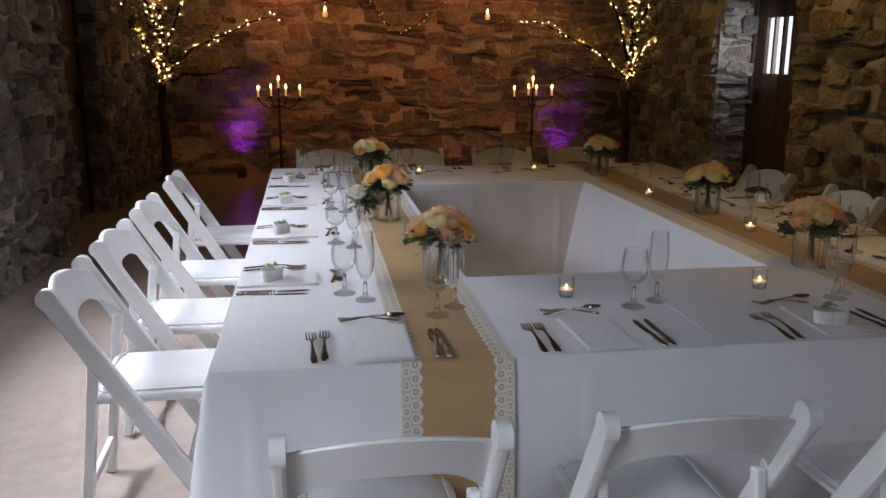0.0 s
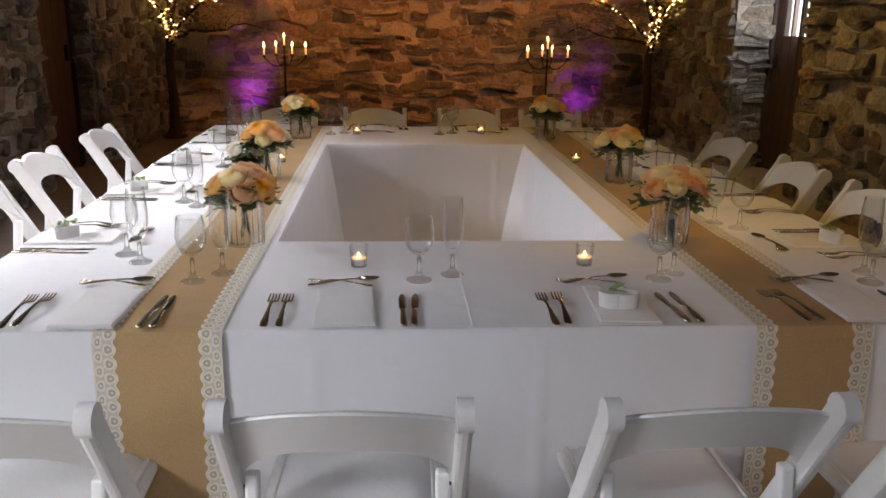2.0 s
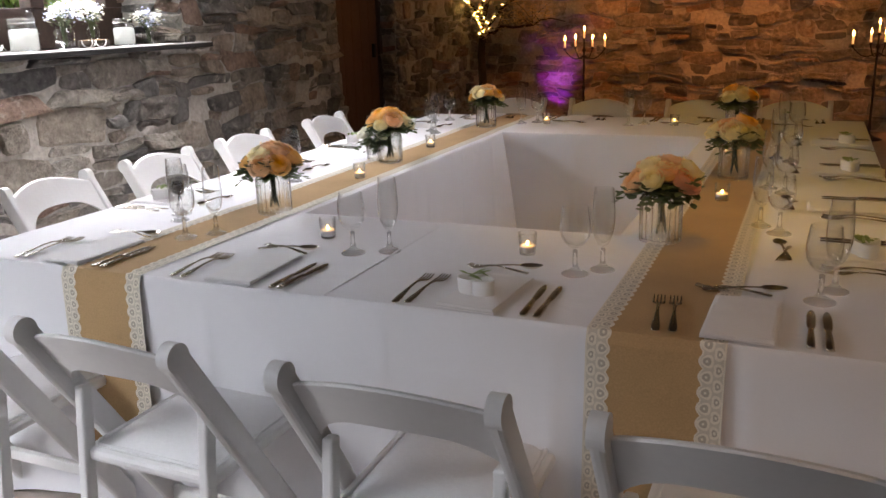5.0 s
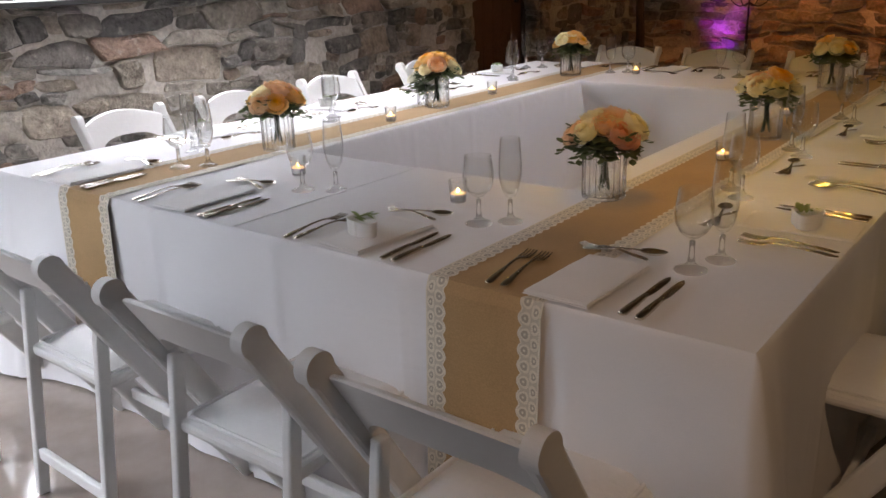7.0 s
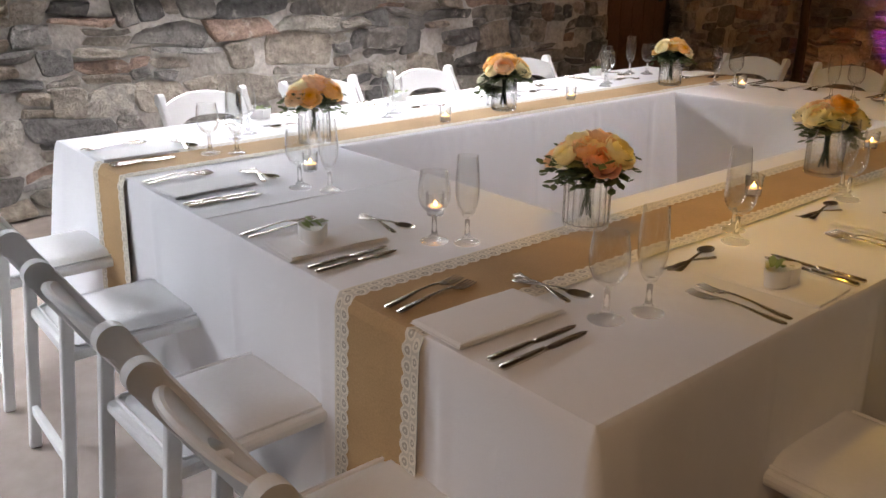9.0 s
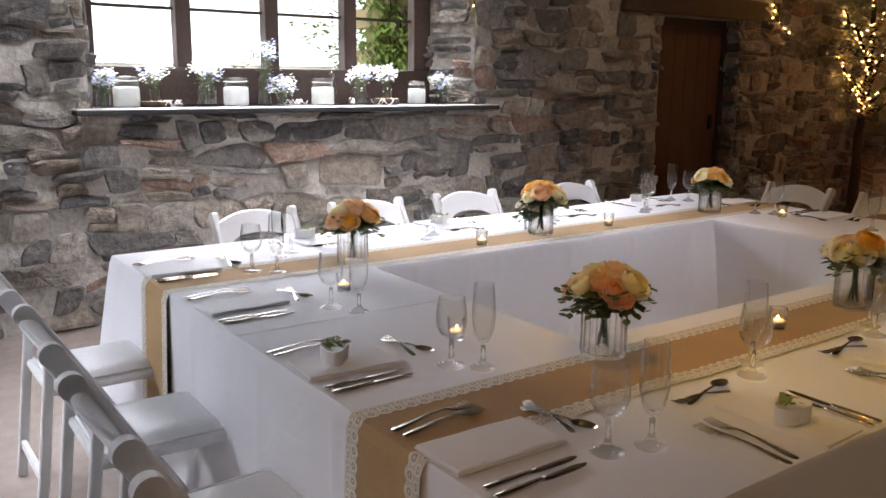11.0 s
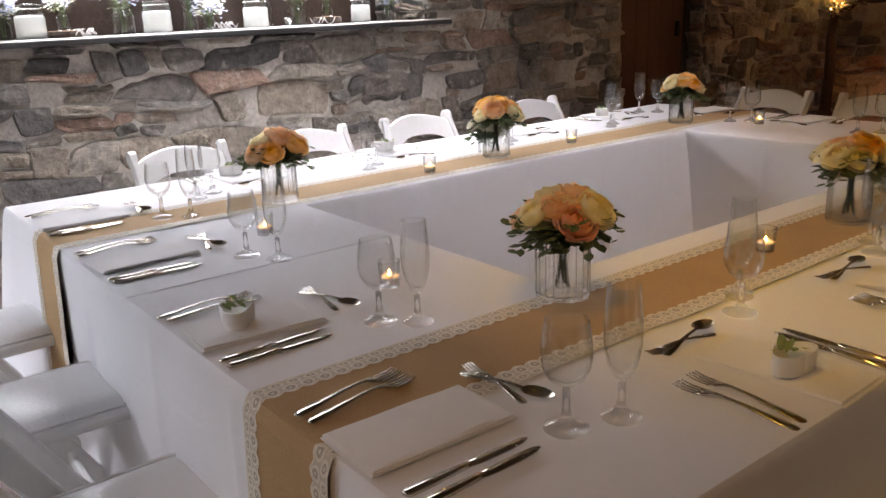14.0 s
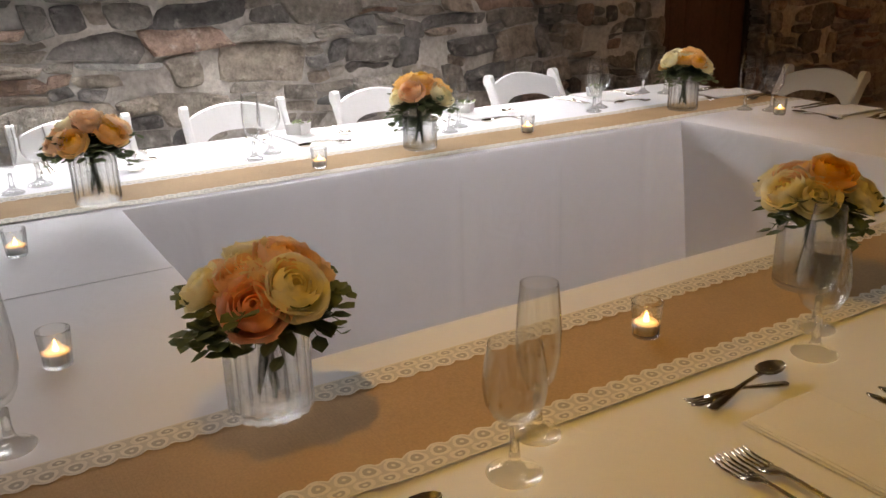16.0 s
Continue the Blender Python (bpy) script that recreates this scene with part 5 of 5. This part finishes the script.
string_lights("garland", "dark garland of fairy bulbs hanging in a V", [(0.40, 8.2, 2.6), (0.93, 8.2, 2.1), (1.20, 8.2, 1.81), (1.36, 8.2, 1.69), (1.56, 8.2, 1.85), (1.87, 8.2, 2.11), (2.35, 8.2, 2.6)], 0.085, 2, M_AMBERBULB)
string_lights("light_string", "short string of warm bulbs hanging by the window", [(XW + 0.09, 3.02, 3.0), (XW + 0.09, 3.02, 1.99)], 0.09, 3)
string_lights("light_string", "strings of warm bulbs hanging on the stones", [(XW + 0.10, 6.6, 3.0), (XW + 0.10, 6.72, 2.1), (XW + 0.10, 7.0, 1.92)], 0.07, 4)


def hanging_candle(x, z):
    t = thing("hanging_lantern", "glass lantern with a lit candle on a thin chain", "lantern", "hanging lanterns", (x, 8.2, z))
    bm = bmesh.new()
    tube(bm, [(0, 0, 0.1), (0, 0, ZC - z)], 0.003, 0.003, 5)
    part("chain", bm, M_IRON, t)
    bm = bmesh.new()
    lathe(bm, [(0.0005, -0.10), (0.055, -0.10), (0.06, -0.09), (0.06, 0.07), (0.045, 0.09)], 18)
    part("jar", bm, M_THIN, t, smooth=True)
    bm = bmesh.new()
    lathe(bm, [(0.046, 0.088), (0.048, 0.098), (0.006, 0.11), (0.0005, 0.11)], 14)
    part("cap", bm, M_IRON, t)
    bm = bmesh.new()
    lathe(bm, [(0.0005, -0.09), (0.026, -0.09), (0.026, -0.03), (0.0005, -0.028)], 14)
    candle = part("candle", bm, M_WAX, t, "ivory candle", smooth=True)
    bm = bmesh.new()
    lathe(bm, [(0.0004, -0.026), (0.010, -0.012), (0.0115, 0.0), (0.006, 0.02), (0.0004, 0.036)], 10)
    part("flame", bm, M_FLAME, candle, smooth=True)


hanging_candle(0.457, 1.99)
hanging_candle(2.38, 1.98)

# ---- jars and posies on the window sill ----
SZ = WIN[2] + 0.001


def sill_jar(label, y, x, h, rad, lid=False):
    j = thing("mason_jar", label, "jar", "jars on the sill", (x, y, SZ))
    bm = bmesh.new()
    lathe(bm, [(0.0005, 0.002), (rad * 0.92, 0.0), (rad, 0.008), (rad, h * 0.72), (rad * 0.82, h * 0.86), (rad * 0.82, h)], 24)
    part("jar", bm, M_JAR, j, smooth=True)
    if lid:
        # white insert added so the clear jar looks filled with window glare
        bm = bmesh.new()
        lathe(bm, [(0.0005, 0.004), (rad * 0.88, 0.004), (rad * 0.95, 0.012), (rad * 0.95, h * 0.62), (rad * 0.8, h * 0.68), (0.0005, h * 0.70)], 24)
        part("glare_fill", bm, M_GLAREFILL, j, "white body added for window glare in the jar", smooth=True)
        bm = bmesh.new()
        lathe(bm, [(rad * 0.84, h * 0.88), (rad * 0.88, h * 0.89), (rad * 0.88, h), (0.0005, h + 0.004)], 24)
        part("lid", bm, M_GLASS, j, "clear glass lid", smooth=True)
        bm = bmesh.new()
        tube(bm, [(rad * 0.9 * math.cos(a * 0.5), rad * 0.9 * math.sin(a * 0.5), h * 0.87) for a in range(13)], 0.002, 0.002, 5)
        part("wire_clip", bm, M_STEEL, j)
    return j


def posy(label, y, x, z, h, spread, mats, seed):
    r = random.Random(seed)
    b = thing("posy", label, "flowers", "posies on the sill", (x, y, z))
    bm = bmesh.new()
    tips = []
    for i in range(26):
        a, d = r.uniform(0, 6.28), spread * math.sqrt(r.random())
        tip = Vector((d * math.cos(a), d * math.sin(a), h + r.uniform(-0.05, 0.03) - d * 0.25))
        tube(bm, [(0.01 * math.cos(a), 0.01 * math.sin(a), 0.01), (0.015 * math.cos(a), 0.015 * math.sin(a), h * 0.5), tip], 0.0014, 0.001, 4)
        tips.append(tip)
        for _ in range(3):
            f = r.uniform(0.5, 0.95)
            c = Vector((d * f * math.cos(a), d * f * math.sin(a), tip.z * f))
            q = r.uniform(0, 6.28)
            rod_leaf(bm, c, c + Vector((0.03 * math.cos(q), 0.03 * math.sin(q), r.uniform(-0.01, 0.02))), 0.006)
    tagged(part("greenery", bm, M_LEAF, b, "thin green stems"), kind="stuff")
    for m in mats:
        bm = bmesh.new()
        for tip in tips[:: len(mats)] if m is mats[0] else tips[1 :: len(mats)]:
            for _ in range(13):
                c = tip + Vector((r.gauss(0, 0.015), r.gauss(0, 0.015), r.gauss(0, 0.015)))
                a = r.uniform(0, 6.28)
                rod_leaf(bm, c, c + Vector((0.014 * math.cos(a), 0.014 * math.sin(a), r.uniform(-0.010, 0.010))), 0.009)
        tagged(part("petals", bm, m, b), kind="stuff")


SX = XW - 0.08
sill_jar("small clear jar with blue flowers on the sill", 0.43, SX, 0.105, 0.040)
posy("posy of small blue and white wild flowers", 0.43, SX, SZ + 0.003, 0.19, 0.065, (M_BLUE, M_WHITEPETAL), 1)
sill_jar("clear clip-top jar on the sill, shut", 0.57, SX - 0.03, 0.178, 0.080, True)
sill_jar("small jar on a log slice holding white flowers", 0.73, SX, 0.10, 0.035).matrix_basis = pose(SX, 0.73, SZ + 0.036)
posy("posy of white flowers with fine leaves", 0.73, SX, SZ + 0.04, 0.20, 0.085, (M_WHITEPETAL, M_BLUE), 2)
sill_jar("tall clear jar with white flowers on the sill", 1.05, SX, 0.15, 0.060)
posy("full posy of white and pale blue flowers", 1.05, SX, SZ + 0.003, 0.25, 0.10, (M_WHITEPETAL, M_BLUE), 3)
sill_jar("clear clip-top jar with a wire catch on the sill", 1.25, SX - 0.02, 0.178, 0.084, True)
sill_jar("tall clear jar holding blue flowers and greenery", 1.45, SX - 0.03, 0.20, 0.045)
posy("tall posy of blue flowers and bright leaves", 1.45, SX - 0.03, SZ + 0.003, 0.38, 0.085, (M_BLUE, M_LEAF), 4)
sill_jar("small clear jar in front of the tall posy", 1.53, SX + 0.06, 0.10, 0.034)
posy("small posy of pale flowers bending over", 1.53, SX + 0.06, SZ + 0.003, 0.17, 0.075, (M_BLUE, M_WHITEPETAL), 5)
sill_jar("clear clip-top jar beside a bottle on the sill", 1.86, SX, 0.178, 0.080, True)
bm = bmesh.new()
lathe(bm, [(0.0005, 0.002), (0.036, 0.0), (0.038, 0.01), (0.038, 0.12), (0.014, 0.155), (0.013, 0.185), (0.018, 0.19), (0.019, 0.21), (0.008, 0.228), (0.0005, 0.23)], 20)
bottle = solid("stoppered_bottle", bm, M_THIN, "clear glass bottle with a round stopper on the sill", "bottle", smooth=True)
bottle.matrix_basis = pose(SX - 0.04, 1.955, SZ)
bm = bmesh.new()
lathe(bm, [(0.0005, 0.0), (0.02, 0.0), (0.024, 0.05), (0.022, 0.05), (0.018, 0.006), (0.0005, 0.006)], 16)
solid("votive_glass", bm, M_THIN, "tiny empty votive glass on the sill", "glass", smooth=True).matrix_basis = pose(SX + 0.08, 2.04, SZ)
sill_jar("clear jar with a thick blue posy on the sill", 2.15, SX, 0.14, 0.058)
posy("thick posy of blue and white flowers", 2.15, SX, SZ + 0.003, 0.24, 0.085, (M_BLUE, M_WHITEPETAL), 6)
sill_jar("small jar on a log slice with blue flowers", 2.37, SX, 0.09, 0.038).matrix_basis = pose(SX, 2.37, SZ + 0.046)
posy("posy of blue flowers over a log slice", 2.37, SX, SZ + 0.05, 0.19, 0.08, (M_BLUE, M_WHITEPETAL), 7)
sill_jar("small clear empty jar on the sill", 2.63, SX, 0.165, 0.068, True)
sill_jar("clear jar with pale flowers at the sill's end", 2.85, SX, 0.10, 0.042)
posy("loose posy of pale blue flowers", 2.85, SX, SZ + 0.003, 0.19, 0.08, (M_WHITEPETAL, M_BLUE), 8)
for y, h in ((0.73, 0.035), (2.37, 0.045)):
    s = thing("log_slice", "round slice of log with bark on the sill", "log slice", "log slices", (SX, y, SZ))
    bm = bmesh.new()
    lathe(bm, [(0.0005, 0.0), (0.085, 0.0), (0.088, h * 0.5), (0.084, h), (0.0005, h)], 18, ribs=0.03, rib_n=5)
    part("slice", bm, M_LOG, s)
    bm = bmesh.new()
    lathe(bm, [(0.0885, 0.001), (0.092, h * 0.5), (0.0885, h - 0.001)], 18, ribs=0.03, rib_n=5)
    part("bark", bm, M_BARK, s, "dark bark rim")
r = random.Random(21)
for y in (0.80, 1.60, 2.28):
    t = thing("curled_ribbon", "pale curled paper ribbon lying on the sill", "ribbon", "ribbons", (SX + 0.07, y, SZ))
    bm = bmesh.new()
    for k in range(6):
        a0 = r.uniform(0, 6)
        c = Vector((r.uniform(-0.03, 0.03), r.uniform(-0.07, 0.07), 0.012))
        tube(bm, [c + Vector((0.018 * math.cos(a0 + q * 0.9), 0.035 * q / 3 - 0.05, 0.012 + 0.020 * math.sin(a0 + q * 0.9))) for q in range(9)], 0.002, 0.002, 4)
    part("curls", bm, M_NAPKIN, t)

# ---- the garden outside ----
bm = bmesh.new()
box(bm, -60, XW - 0.6, -40, 40, -0.25, -0.21)
solid("ground", bm, M_GRAVEL, "pale gravel yard outside the window", "ground", "structure")
M_YARDWALL = material("pale_yard_wall", (0.62, 0.60, 0.54), 0.9, scale=5, vary=0.35, bump=0.5, second=1.5)
bm = bmesh.new()
box(bm, -7.6, -7.2, -14, 16, -0.21, 1.62, 0.05)
solid("yard_wall", bm, M_YARDWALL, "pale low stone wall across the yard", "wall", "structure")
M_BLOCK = material("yellow_sandstone", (0.52, 0.43, 0.24), 0.9, scale=18, vary=0.25, bump=0.5)
pier = thing("stone_pier", "yellow sandstone pier overgrown with ivy", "pier", "", (-4.6, 4.42, -0.21))
for k in range(16):
    for j in range(2):
        bm = bmesh.new()
        o = 0.18 * (k % 2)
        box(bm, -0.3, 0.3, -0.55 + o + j * 0.62, 0.05 + o + j * 0.62, k * 0.22, k * 0.22 + 0.212, 0.008)
        part("block", bm, M_BLOCK, pier)


def greenery(name, label, at, size, n, seed, leaf=0.05, droop=0.0):
    """A mass of separate leaves on thin stems inside an uneven outline."""
    r = random.Random(seed)
    t = thing(name, label, "plant", "", at)
    bm, st = bmesh.new(), bmesh.new()
    for _ in range(n // 14):
        c = Vector((r.gauss(0, 0.33) * size[0], r.gauss(0, 0.33) * size[1], r.uniform(0, 1) * size[2]))
        e = c + Vector((r.uniform(-0.1, 0.1), r.uniform(-0.15, 0.15), r.uniform(-0.1, 0.25) - droop))
        tube(st, [Vector((c.x * 0.5, c.y * 0.5, c.z - 0.2 if c.z > 0.2 else 0)), c, e], 0.006, 0.002, 4)
        for _ in range(14):
            p = c.lerp(e, r.random()) + Vector((r.gauss(0, 0.05), r.gauss(0, 0.05), r.gauss(0, 0.05)))
            a, L = r.uniform(0, 6.28), leaf * r.uniform(0.6, 1.4)
            rod_leaf(bm, p, p + Vector((L * math.cos(a), L * math.sin(a), -droop * L * 4 + r.uniform(-0.5, 0.5) * L)), L * 0.3)
    tagged(part("stem_bundle", st, M_BARK, t), kind="stuff")
    tagged(part("leaves", bm, M_GARDEN, t), kind="stuff")


M_GARDEN = material("garden_leaf", (0.26, 0.38, 0.10), 0.6, scale=20, vary=0.4, bump=0.1)
translucent(M_GARDEN, 0.4)
greenery("ivy", "hanging green ivy over the sandstone pier", (-4.25, 4.0, 1.3), (0.2, 0.55, 2.6), 2600, 1, 0.07, 0.25)
greenery("shrub", "bright green shrub by the yard wall", (-6.6, -0.2, 1.3), (0.9, 1.5, 1.9), 2600, 2, 0.09)
greenery("shrub", "leafy shrub hanging over the yard wall", (-6.7, 5.2, 0.4), (0.8, 1.6, 2.8), 2600, 3, 0.09)
# self-lit sheets stand in for blown-out daylight outside the window and door slits
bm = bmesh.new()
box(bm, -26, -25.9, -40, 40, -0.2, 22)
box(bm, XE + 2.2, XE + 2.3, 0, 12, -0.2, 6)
solid("backdrop", bm, glow("daylight_glow", (0.93, 0.97, 1.0), 2.2), "glowing white backdrop standing in for overexposed daylight outside", "backdrop", "structure")
